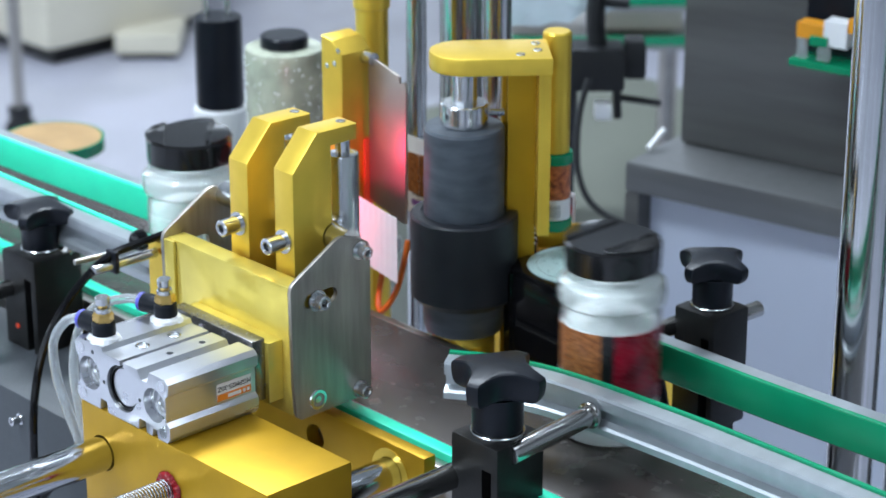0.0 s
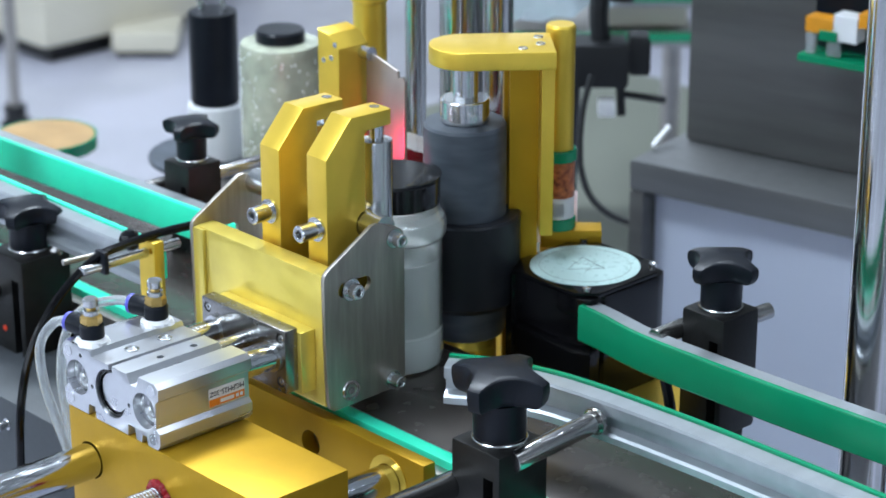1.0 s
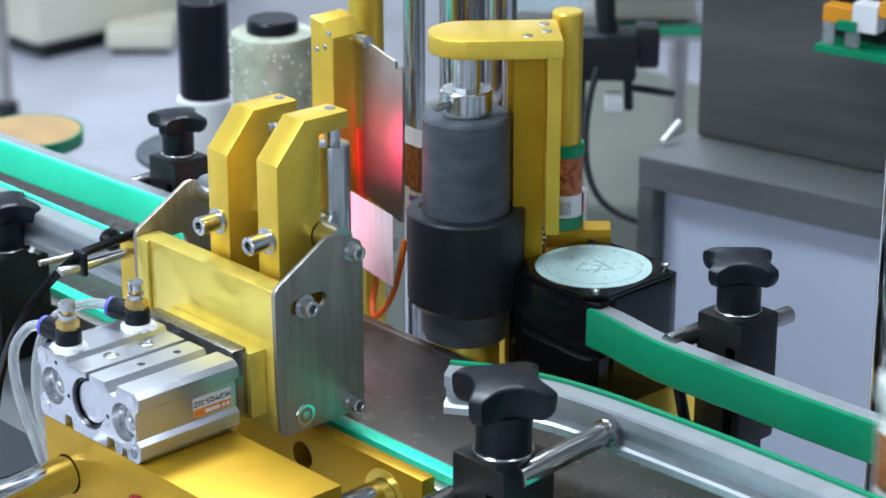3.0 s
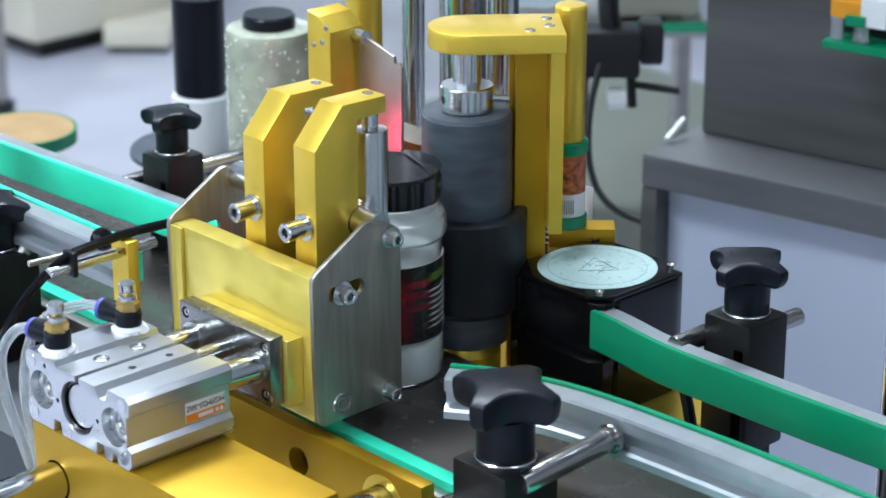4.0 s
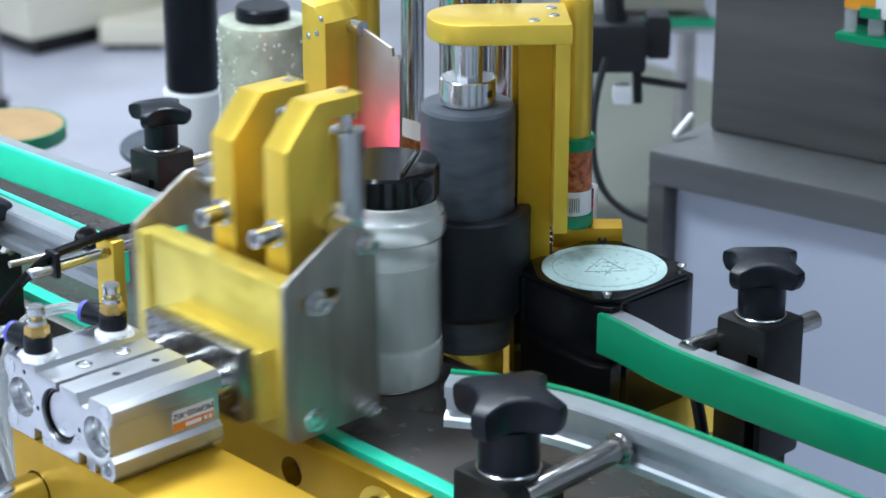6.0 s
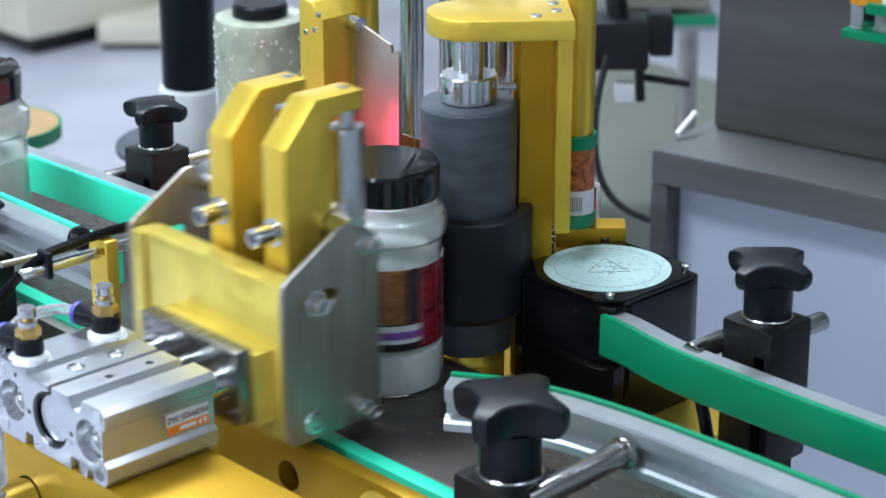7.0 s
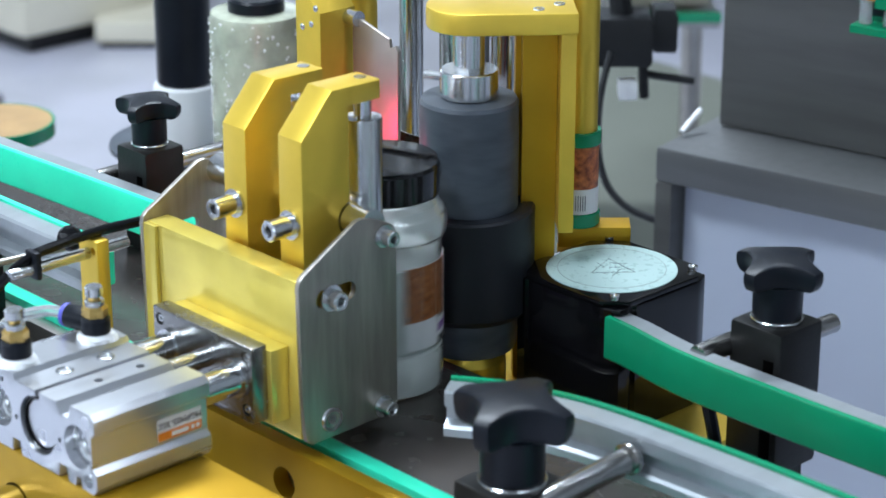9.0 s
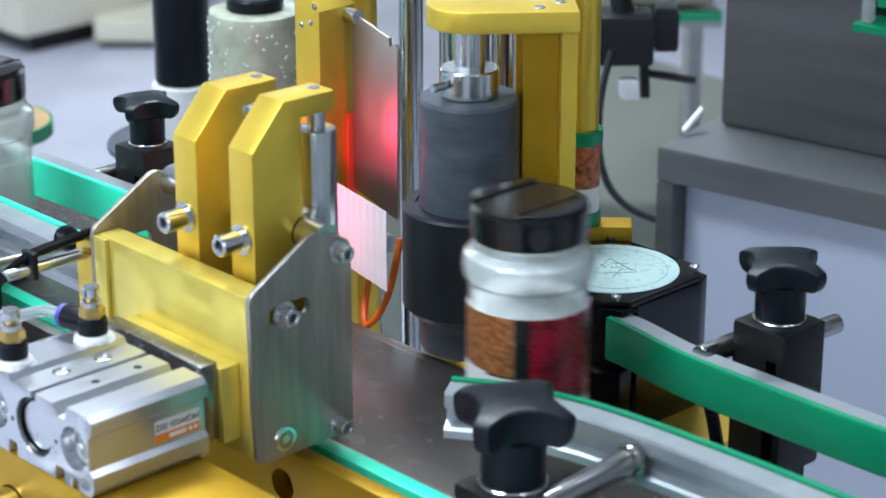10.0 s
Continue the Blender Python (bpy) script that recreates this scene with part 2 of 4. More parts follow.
def star(bm, r, z0, z1, at=(0, 0, 0), turn=0.0):
    """A four-lobed knob head: hollows cut into a round, slightly domed head."""
    seg, far, cut, dome = 96, 1.46, 0.88, 0.17 * r

    def reach(a):
        d = (a - radians(turn)) % (math.pi / 2) - math.pi / 4
        deep = cut * cut - (far * math.sin(d)) ** 2
        return min(1.0, far * math.cos(d) - math.sqrt(deep)) if deep > 0 else 1.0

    def ring(f, z, inset=0.0):
        out = []
        for k in range(seg):
            a = 2 * math.pi * k / seg + radians(turn)
            q = f * (reach(a) * r - inset)
            out.append(bm.verts.new((at[0] + q * math.cos(a), at[1] + q * math.sin(a), at[2] + z + (dome * (1 - (q / r) ** 2) if z > z0 + 0.004 else 0))))
        return out

    e = 0.065 * r
    rings = [ring(0.5, z0), ring(1, z0, 2.6 * e), ring(1, z0 + 0.6 * e, 1.4 * e), ring(1, z0 + 2 * e, 0.5 * e), ring(1, z1 - 3 * e), ring(1, z1 - 1.1 * e), ring(1, z1 - 0.3 * e, 0.3 * e), ring(1, z1, 1.1 * e), ring(0.72, z1), ring(0.4, z1), ring(0.12, z1)]
    for p, q in zip(rings, rings[1:]):
        for k in range(seg):
            bm.faces.new((p[k], p[(k + 1) % seg], q[(k + 1) % seg], q[k]))
    bm.faces.new(rings[0][::-1])
    bm.faces.new(rings[-1])
    return bm


def knob_clamp(x, y, z, tall, label, rods, turn, r, low, high, half=0.017):
    """A rail clamp: a black block under a star knob, with the bars that it grips. z: the top of the block."""
    root = thing("rail_clamp", (x, y, z - tall), label, "rail clamp", "rail clamps")
    blk = box(B(), x - half, x + half, y - half, y + half, z - tall, z, 0.0025)
    blk = carve(blk, [box(B(), x + half * 0.35, x + half * 0.75, y - half - 0.01, y - half * 0.2, z - tall - 0.01, z - 0.016)])
    part("block", blk, BLACK_METAL, root)
    part("washer", lathe(B(), [(0, 0), (0.535 * r, 0), (0.545 * r, 0.0006), (0.545 * r, 0.0016), (0.53 * r, 0.002), (0, 0.002)], (x, y, z), None, 48), SCREW, root, "bright steel washer")
    part("stem", lathe(B(), [(0, 0.0021), (0.485 * r, 0.0021), (0.505 * r, 0.0032), (0.515 * r, low + 0.0002), (0, low + 0.0002)], (x, y, z), None, 48), BLACK, root)
    part("knob", star(B(), r, low, high, (x, y, z), turn), BLACK, root, "black four-lobed hand knob")
    for a, b, q in rods:
        part("bar", rod(B(), a, b, q, seg=28, bevel=0.001), BAR, root, "polished steel bar")
    part("bracket", box(B(), x - 0.012, x + 0.012, min(y, 0.21), max(y, 0.21), -0.19, -0.17), BLACK_METAL, root)
    part("post", box(B(), x - 0.012, x + 0.012, y - 0.012, y + 0.012, -0.19, z - tall + 0.002), BLACK_METAL, root)
    return root


knob_clamp(0.1862, 0.1326, -0.0275, 0.066, "black rail clamp with star knob and steel bars", [((0.166, -0.22, -0.058), (0.166, 0.118, -0.058), 0.0078), ((0.204, 0.125, -0.034), (0.204, 0.1935, -0.030), 0.0064), ((0.204, 0.1900, -0.0303), (0.204, 0.1935, -0.030), 0.0084)], 15.0, 0.0298, 0.0245, 0.0395, 0.0194)
knob_clamp(0.1705, 0.3396, -0.0112, 0.080, "black rail clamp with star knob beside white panel", [((0.150, 0.302, -0.028), (0.150, 0.33, -0.028), 0.006), ((0.176, 0.34, -0.022), (0.182, 0.3735, -0.0195), 0.0052)], 1.8, 0.0255, 0.0208, 0.0315)
tall_clamp = knob_clamp(-0.250, 0.112, -0.030, 0.085, "tall black rail clamp with star knob", [((-0.262, -0.10, -0.058), (-0.262, 0.10, -0.058), 0.006), ((-0.236, 0.12, -0.040), (-0.236, 0.13, -0.022), 0.006)], 30, 0.0255, 0.0205, 0.0305, 0.020)
knob_clamp(-0.262, 0.262, -0.004, 0.050, "black rail clamp with star knob on back rail", [((-0.285, 0.228, -0.026), (-0.285, 0.262, -0.026), 0.005), ((-0.262, 0.28, -0.02), (-0.262, 0.36, -0.02), 0.005)], 25, 0.0215, 0.0185, 0.0275, 0.015)


def cap_screw(bm, at, way, r, length):
    """A socket head with a washer, its hexagon sunk; way points out of the surface."""
    turn = Vector(way).to_track_quat("Z", "Y").to_matrix()
    lathe(bm, [(0, 0), (r * 1.42, 0), (r * 1.42, r * 0.3), (r, r * 0.3), (r, length - r * 0.12), (r * 0.88, length), (r * 0.58, length)], at, turn, 24)
    lathe(bm, [(r * 0.58, length), (r * 0.50, length - r * 0.1), (r * 0.50, length - r * 1.15), (0, length - r * 1.15)], at, turn, 6)
    return bm


# ---- guided air cylinder ----
unit = thing("guided_air_cylinder", (0, 0.03, -0.042), "silver aluminium guided air cylinder with a white sticker", "air cylinder")
TOP = [(-0.0465, -0.0035), (-0.0430, 0.0), (-0.0190, 0.0), (-0.0175, -0.0030), (-0.0010, -0.0030), (-0.0008, -0.0075), (0.0022, -0.0075), (0.0024, -0.0030), (0.0165, -0.0030), (0.0205, -0.0085), (0.0255, -0.0085), (0.0285, -0.0012), (0.0432, -0.0012), (0.0465, -0.0040)]
RIGHT = [(0.0465, -0.0105), (0.0435, -0.0130), (0.0435, -0.0290), (0.0465, -0.0315), (0.0465, -0.0385), (0.0440, -0.0420)]
LOW = [(0.0345, -0.0420), (0.0335, -0.0370), (0.0300, -0.0370), (0.0290, -0.0420), (0.0235, -0.0420), (0.0225, -0.0350), (0.0165, -0.0350), (0.0155, -0.0420), (-0.0155, -0.0420), (-0.0165, -0.0350), (-0.0225, -0.0350), (-0.0235, -0.0420), (-0.0440, -0.0420), (-0.0465, -0.0385)]
LEFT = [(-0.0465, -0.0315), (-0.0435, -0.0290), (-0.0435, -0.0130), (-0.0465, -0.0105)]
bores = [rod(B(), (x, -0.01, -0.021), (x, 0.016, -0.021), r, seg=40) for x, r in ((-0.0325, 0.0108), (0.0325, 0.0108), (0, 0.0148))]
bores += [rod(B(), (x, -0.01, z), (x, 0.008, z), 0.0021, seg=14) for x in (-0.0405, 0.0405) for z in (-0.0062, -0.0362)]
bores += [rod(B(), (x, -0.01, z), (x, 0.008, z), 0.0014, seg=12) for x, z in ((-0.0180, -0.0225), (0.0180, -0.0225), (-0.0285, -0.006))]
bores += [rod(B(), (0.0105, y, 0.01), (0.0105, y, -0.02), 0.0022, seg=16) for y in (0.029, 0.0535)]
body = part("body", carve(prism(B(), TOP + RIGHT + LOW + LEFT, "y", 0.0, 0.0675, 0.0005), bores), ALU, unit)
for x in (-0.0325, 0.0325):
    part("bore_end", lathe(B(), [(0, -0.0085), (0.0062, -0.0085), (0.0070, -0.0076), (0.0100, -0.0070), (0.0106, -0.0052), (0.0107, -0.0100), (0, -0.0100)], (x, 0, -0.021), Euler((radians(90), 0, 0)).to_matrix(), 40), SCREW, body, "turned bore end")
part("piston_cap", lathe(B(), [(0, -0.0030), (0.0118, -0.0030), (0.0125, -0.0042), (0.0125, -0.010), (0, -0.010)], (0, 0, -0.021), Euler((radians(90), 0, 0)).to_matrix()), ALU, body)
part("snap_ring", lathe(B(), [(0.0128, -0.0020), (0.0146, -0.0020), (0.0146, -0.0032), (0.0128, -0.0032)], (0, 0, -0.021), Euler((radians(90), 0, 0)).to_matrix()), GLOSS_BLACK, body, "black snap ring")
for x in (-0.0405, 0.0405):
    for z in (-0.0062, -0.0362):
        part("tie_screw", lathe(B(), [(0, -0.0012), (0.0035, -0.0012), (0.0035, 0.0004), (0, 0.0004)], (x, 0.0, z), Euler((radians(90), 0, 0)).to_matrix(), 20), SCREW, body)
for y in (0.0235, 0.0475):
    s = B()
    lathe(s, [(0.0045, 0), (0.0045, 0.0006), (0.0036, 0.0010), (0.0030, 0.0006), (0.0020, -0.002), (0, -0.002)], (-0.0098, y, -0.0030), None, 28)
    part("plug", s, SCREW, body)
    # Black disc gives the shade inside the socket as a colour.
    part("socket_shade", rod(B(), (-0.0098, y, -0.0048), (-0.0098, y, -0.0032), 0.0025, seg=6), GLOSS_BLACK, body, "black hexagon disc for the shade in the socket")
STICKER = material("white_paper_sticker", (0.82, 0.82, 0.84), 0.45, 0, 0.04, 60)
ORANGE = material("orange_print", (0.85, 0.25, 0.02), 0.45, 0, 0.06, 60)
INK = material("black_print", (0.03, 0.03, 0.05), 0.5, 0, 0.1, 80)
part("sticker", box(B(), 0.0436, 0.0438, 0.038, 0.064, -0.0275, -0.0160), STICKER, body, "white sticker with an orange band")
part("sticker_band", box(B(), 0.0438, 0.0439, 0.038, 0.0638, -0.0273, -0.0228), ORANGE, body, "orange sticker band")


def words(text, name, size, at, turn, mat, parent, depth=0.0001):
    curve = bpy.data.curves.new(name, "FONT")
    curve.body, curve.size, curve.extrude, curve.align_x = text, size, depth, "CENTER"
    tmp = bpy.data.objects.new(name, curve)
    scene.collection.objects.link(tmp)
    bpy.context.view_layer.update()
    b = bmesh.new()
    b.from_mesh(bpy.data.meshes.new_from_object(tmp.evaluated_get(bpy.context.evaluated_depsgraph_get())))
    bpy.data.objects.remove(tmp)
    bmesh.ops.transform(b, verts=b.verts, matrix=Matrix.Translation(at) @ turn.to_4x4())
    return part(name, b, mat, parent)


# The sticker hangs upside down on the side face.
words("MGPM25-30Z", "type_text", 0.0044, (0.0440, 0.0510, -0.0180), Matrix(((0, 0, 1), (-1, 0, 0), (0, -1, 0))), INK, body)
for y0, y1 in ((0.046, 0.056), (0.0575, 0.0595), (0.0605, 0.0625)):
    part("print_bar", box(B(), 0.0439, 0.0440, y0, y1, -0.0262, -0.0240), STICKER, body)

# ---- speed control fittings on the cylinder ----
BRASS = material("worn_brass", (0.62, 0.42, 0.14), 0.3, 0.95, 0.15, 120)
BLUE = material("blue_violet_plastic", (0.10, 0.10, 0.55), 0.35, 0, 0.1, 60)
CLEAR = material("clear_pale_plastic_tube", (0.86, 0.90, 0.92), 0.14, 0, 0.04, 40, trans=0.75, ior=1.25)
TAPE = material("white_sealing_tape", (0.85, 0.86, 0.88), 0.55, 0, 0.06, 90, 0.4, 500)


def fitting(x, y, tube_pts):
    root = thing("speed_controller", (x, y, 0.0), "brass and black push-in air fitting with clear tube", "air fitting", "air fittings")
    b = B()
    for k in range(9):
        a = 2 * math.pi * k / 9 + random.random()
        lathe(b, [(0, -0.001), (0.0036 + 0.002 * random.random(), 0.0), (0.0034, 0.0020 + 0.001 * random.random()), (0, 0.003)], (x + 0.0064 * math.cos(a), y + 0.0056 * math.sin(a), 0.0), None, 9)
    lathe(b, [(0.0092, 0.0), (0.0098, 0.0015), (0.0078, 0.0034), (0, 0.0034)], (x, y, 0.0), None, 20)
    tagged(part("sealing_tape", b, TAPE, root, "bunched white sealing tape"), kind="stuff")
    part("socket", lathe(B(), [(0, 0.003), (0.0070, 0.003), (0.0074, 0.004), (0.0074, 0.0105), (0.0066, 0.012), (0, 0.012)], (x, y, 0.0)), BLACK, root)
    part("hexagon", lathe(B(), [(0, 0.012), (0.0066, 0.012), (0.0066, 0.0160), (0.0054, 0.0174), (0, 0.0174)], (x, y, 0.0), None, 6), BRASS, root, "brass hexagon")
    part("thread", lathe(B(), [(0, 0.017), (0.0030, 0.017), (0.0026, 0.0180), (0.0030, 0.0190), (0.0026, 0.0200), (0.0030, 0.0210), (0.0026, 0.022), (0, 0.022)], (x, y, 0.0), None, 20), BRASS, root)
    part("lock_nut", lathe(B(), [(0, 0.0175), (0.0048, 0.0175), (0.0050, 0.0182), (0.0050, 0.0200), (0.0046, 0.0206), (0, 0.0206)], (x, y, 0.0), None, 24), SCREW, root)
    part("adjuster", lathe(B(), [(0, 0.0225), (0.0042, 0.0225), (0.0046, 0.0230), (0.0046, 0.0268), (0.0040, 0.0276), (0, 0.0276)], (x, y, 0.0), None, 24), SCREW, root, "knurled steel adjuster")
    d = (Vector(tube_pts[0]) - Vector((x, y, 0.0080)))
    d.z = 0
    d.normalize()
    o = Vector((x, y, 0.0085))
    part("elbow", rod(B(), o, o + d * 0.0165, 0.0062, bevel=0.0006), BLACK, root)
    part("release_ring", rod(B(), o + d * 0.0165, o + d * 0.0190, 0.0060, bevel=0.0006), BLUE, root, "blue violet release ring")
    part("tube", tube(B(), [o + d * 0.018, *[Vector(p) for p in tube_pts]], 0.0030, 12, 6), CLEAR, root, "clear pale air tube")
    return root


fitting(-0.0290, 0.0095, [(-0.060, 0.004, 0.004), (-0.070, 0.0, -0.012), (-0.069, 0.0, -0.035), (-0.064, 0.004, -0.060), (-0.058, 0.01, -0.09)])
fitting(-0.0270, 0.0545, [(-0.056, 0.046, 0.008), (-0.066, 0.030, 0.004), (-0.0615, 0.013, -0.006), (-0.059, 0.006, -0.03), (-0.057, 0.008, -0.06), (-0.055, 0.012, -0.09)])

# ---- slide block, rods and carrier ----
GREASE = material("red_grease", (0.28, 0.008, 0.012), 0.25, 0, 0.3, 200, 0.5, 300)
blk = thing("slide_block", (0.045, 0.033, -0.11), "gold anodised slide block smeared with red grease", "slide block")
bb = box(B(), -0.0445, 0.1355, 0.0005, 0.0640, -0.112, -0.0424, 0.0012)
bb = carve(bb, [rod(B(), (-0.024, -0.03, -0.0720), (-0.024, 0.02, -0.0720), 0.0116), rod(B(), (0.098, 0.05, -0.0850), (0.098, 0.08, -0.0850), 0.0116)])
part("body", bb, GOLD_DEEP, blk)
g = B()
for k in range(16):
    a = 2 * math.pi * k / 16
    lathe(g, [(0, -0.002), (0.0028 + 0.0012 * random.random(), 0), (0.0022, 0.0016), (0, 0.0026)], (0.0430 + 0.0085 * math.cos(a), 0.0, -0.0725 + 0.0085 * math.sin(a)), Euler((radians(90), 0, 0)).to_matrix(), 10)
part("grease", g, GREASE, blk, "smear of red grease")
for n, (x, y0, y1, z) in enumerate(((-0.024, -0.45, 0.018, -0.0720), (0.098, 0.062, 0.127, -0.0850))):
    r = thing("guide_rod", (x, y0, z), "polished chrome linear guide rod through block", "guide rod", "guide rods")
    part("shaft", rod(B(), (x, y0, z), (x, y1, z), 0.0108, seg=48, bevel=0.0006), CHROME, r)
scr = thing("lead_screw", (0.043, -0.3, -0.0725), "threaded steel lead screw with red grease", "lead screw")
part("core", rod(B(), (0.043, -0.30, -0.0725), (0.043, 0.002, -0.0725), 0.0062), SCREW, scr)
th = B()
tube(th, [(0.043 + 0.0068 * math.cos(a), -0.12 + 0.0022 * a / (2 * math.pi), -0.0725 + 0.0068 * math.sin(a)) for a in (k * math.pi / 6 for k in range(12 * 55))], 0.0008, 5, 1)
part("thread", th, SCREW, scr)
car = thing("carrier_plate", (0.03, 0.133, -0.13), "gold anodised carrier plate beside the conveyor", "carrier plate")
cp = carve(box(B(), -0.12, 0.1285, 0.1275, 0.1372, -0.125, -0.0645, 0.001), [rod(B(), (0.0265, 0.10, -0.0850), (0.0265, 0.15, -0.0850), 0.0085), rod(B(), (-0.05, 0.10, -0.0850), (-0.05, 0.15, -0.0850), 0.0085)])
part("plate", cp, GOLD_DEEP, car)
part("rod_boss", lathe(B(), [(0.0112, 0), (0.0165, 0), (0.0165, 0.0006), (0.0112, 0.0006)], (0.098, 0.1274, -0.0850), Euler((radians(90), 0, 0)).to_matrix()), GOLD, car)
part("foot", box(B(), 0.088, 0.128, 0.1275, 0.137, -0.16, -0.1255, 0.001), GOLD, car)

# ---- press head: moves along y ----
TOOL_STEEL = material("ground_tool_steel", (0.30, 0.295, 0.29), 0.24, 0.95, 0.12, 30, 0.03, 200)
head = thing("press_head", (-0.018, 0.12, 0.0), "gold press head with steel side plates and idler rollers", "press head")
part("tool_plate", carve(box(B(), -0.0465, 0.0335, 0.0738, 0.0835, -0.0425, -0.0020, 0.0006), [rod(B(), (x, 0.07, z), (x, 0.0765, z), 0.0034, seg=20) for x in (-0.041, 0.0285) for z in (-0.008, -0.036)]), TOOL_STEEL, head, "ground steel tool plate")
for x in (-0.041, 0.0285):
    for z in (-0.008, -0.036):
        part("plate_screw", cap_screw(B(), (x, 0.0766, z), (0, -1, 0), 0.0022, 0.0022), SCREW, head)
for x in (-0.0325, 0.0215):
    part("piston_guide", rod(B(), (x, 0.030, -0.021), (x, 0.0740, -0.021), 0.0080, seg=36), CHROME, head, "polished guide bar")
    part("guide_collar", rod(B(), (x, 0.0715, -0.021), (x, 0.0738, -0.021), 0.0098, seg=36), SCREW, head)
part("piston_rod", rod(B(), (-0.004, 0.030, -0.018), (-0.004, 0.0740, -0.018), 0.0050), CHROME, head)
part("spacer_plate", box(B(), -0.0475, 0.0365, 0.0836, 0.0948, -0.0445, -0.0050, 0.0006), GOLD_PLATE, head)
bp = carve(box(B(), -0.0780, 0.0448, 0.0950, 0.1090, -0.0540, 0.0305, 0.0008), [rod(B(), (-0.0725, 0.09, 0.022), (-0.0725, 0.12, 0.022), 0.0022, seg=16)])
part("backing_plate", bp, GOLD_PLATE, head, "pale gold backing plate with darker blotches")
part("end_bar", box(B(), -0.0780, -0.0680, 0.0925, 0.0949, -0.0540, 0.0300, 0.0006), GOLD_PLATE, head)
SIDE = [(0.0950, -0.0500), (0.0960, -0.0545), (0.0995, -0.0570), (0.1040, -0.0570), (0.1520, -0.0560), (0.1555, -0.0545), (0.1570, -0.0510), (0.1570, 0.0420), (0.1555, 0.0462), (0.1510, 0.0490), (0.1345, 0.0550), (0.1305, 0.0545), (0.1270, 0.0525), (0.0955, 0.0345), (0.0935, 0.0325), (0.0925, 0.0290), (0.0935, -0.0300)]
for x in (-0.0815, 0.0450):
    slot = prism(B(), rounded(0.1165, 0.0195, 0.026, 0.0095, 0.0047, 6), "x", x - 0.01, x + 0.013)
    part("side_plate", carve(prism(B(), SIDE, "x", x, x + 0.0032, 0.0009), [slot]), PLATE, head, "rounded brushed steel side plate")
for y, z, r in ((0.1480, 0.0425, 0.0042), (0.1130, 0.0190, 0.0048), (0.1465, -0.0500, 0.0042)):
    part("cap_screw", cap_screw(B(), (0.0480, y, z), (1, 0, 0), r, 0.0085), SCREW, head)
part("sunk_screw", lathe(B(), [(0.0070, 0), (0.0064, 0.0012), (0.0046, 0.0012), (0.0042, -0.0005), (0.0028, -0.0005), (0.0024, 0.0008), (0, 0.0008)], (0.0480, 0.1125, -0.0470), Euler((0, radians(90), 0)).to_matrix(), 28), SCREW, head)
part("cross_shaft", rod(B(), (-0.0785, 0.1440, 0.0480), (0.0450, 0.1440, 0.0480), 0.0082, seg=36), SCREW, head, "steel cross shaft")
part("lower_shaft", rod(B(), (-0.0785, 0.1465, -0.0500), (0.0450, 0.1465, -0.0500), 0.0060, seg=24), SCREW, head)
ARM = [(0.1120, -0.0300), (0.1120, 0.0950), (0.1320, 0.1172), (0.1640, 0.1165), (0.1640, 0.1065), (0.1430, 0.1065), (0.1430, -0.0300)]
for x, low in ((-0.0240, 0.004), (0.0200, 0.0)):
    arm = part("arm", carve(prism(B(), [(p, q - (low if q > 0 else 0)) for p, q in ARM], "x", x - 0.0090, x + 0.0090, 0.0008), [rod(B(), (x - 0.02, 0.1440, 0.0480), (x + 0.02, 0.1440, 0.0480), 0.0090)]), GOLD, head, "gold anodised roller arm")
    part("clamp_screw", cap_screw(B(), (x, 0.1120, 0.0500), (0, -1, 0), 0.0054, 0.0150), SCREW, arm, "socket head clamp screw")
    part("pin_screw", cap_screw(B(), (x, 0.1640, 0.1115 - low), (0.3, 1, 0), 0.0024, 0.004), SCREW, arm)
    part("pin_cap", rod(B(), (x, 0.1585, 0.1158 - low), (x, 0.1585, 0.1171 - low), 0.0032), SCREW, arm)
    part("axle", rod(B(), (x, 0.1600, -0.060), (x, 0.1600, 0.1066 - low), 0.0045), SCREW, head)
    part("idler_roller", rod(B(), (x, 0.1600, -0.0560), (x, 0.1600, 0.0960), 0.0098, seg=40, bevel=0.001), SCREW, head, "grey metal idler roller")
SLEEVE = material("dark_rubber_edge", (0.015, 0.015, 0.016), 0.6, 0, 0.2, 60)
part("rubber_back", box(B(), -0.02, 0.0455, 0.1572, 0.1590, -0.0480, 0.0300, 0.0005), SLEEVE, head, "thin black rubber edge")

# ---- wrap roller and its bracket ----
RX, RY = -0.0070, 0.2900
wrap = thing("wrap_roller", (RX, RY, -0.075), "stepped roller in worn grey and black rubber", "roller")
part("bottom_collar", lathe(B(), [(0, -0.066), (0.0262, -0.066), (0.0274, -0.063), (0.0285, -0.0440), (0, -0.0440)], (RX, RY, 0)), RUBBER, wrap)
part("lower_sleeve", lathe(B(), [(0, -0.0440), (0.0325, -0.0440), (0.0367, -0.0395), (0.0367, 0.0165), (0.0355, 0.0180), (0.0294, 0.0182), (0.0294, 0.0172), (0, 0.0172)], (RX, RY, 0), None, 64), RUBBER_DARK, wrap, "soft black rubber sleeve")
part("upper_sleeve", lathe(B(), [(0, 0.0175), (0.0272, 0.0175), (0.0273, 0.0300), (0.0271, 0.0772), (0.0260, 0.0792), (0.0165, 0.0798), (0, 0.0798)], (RX, RY, 0), None, 64), RUBBER, wrap, "worn grey rubber sleeve")
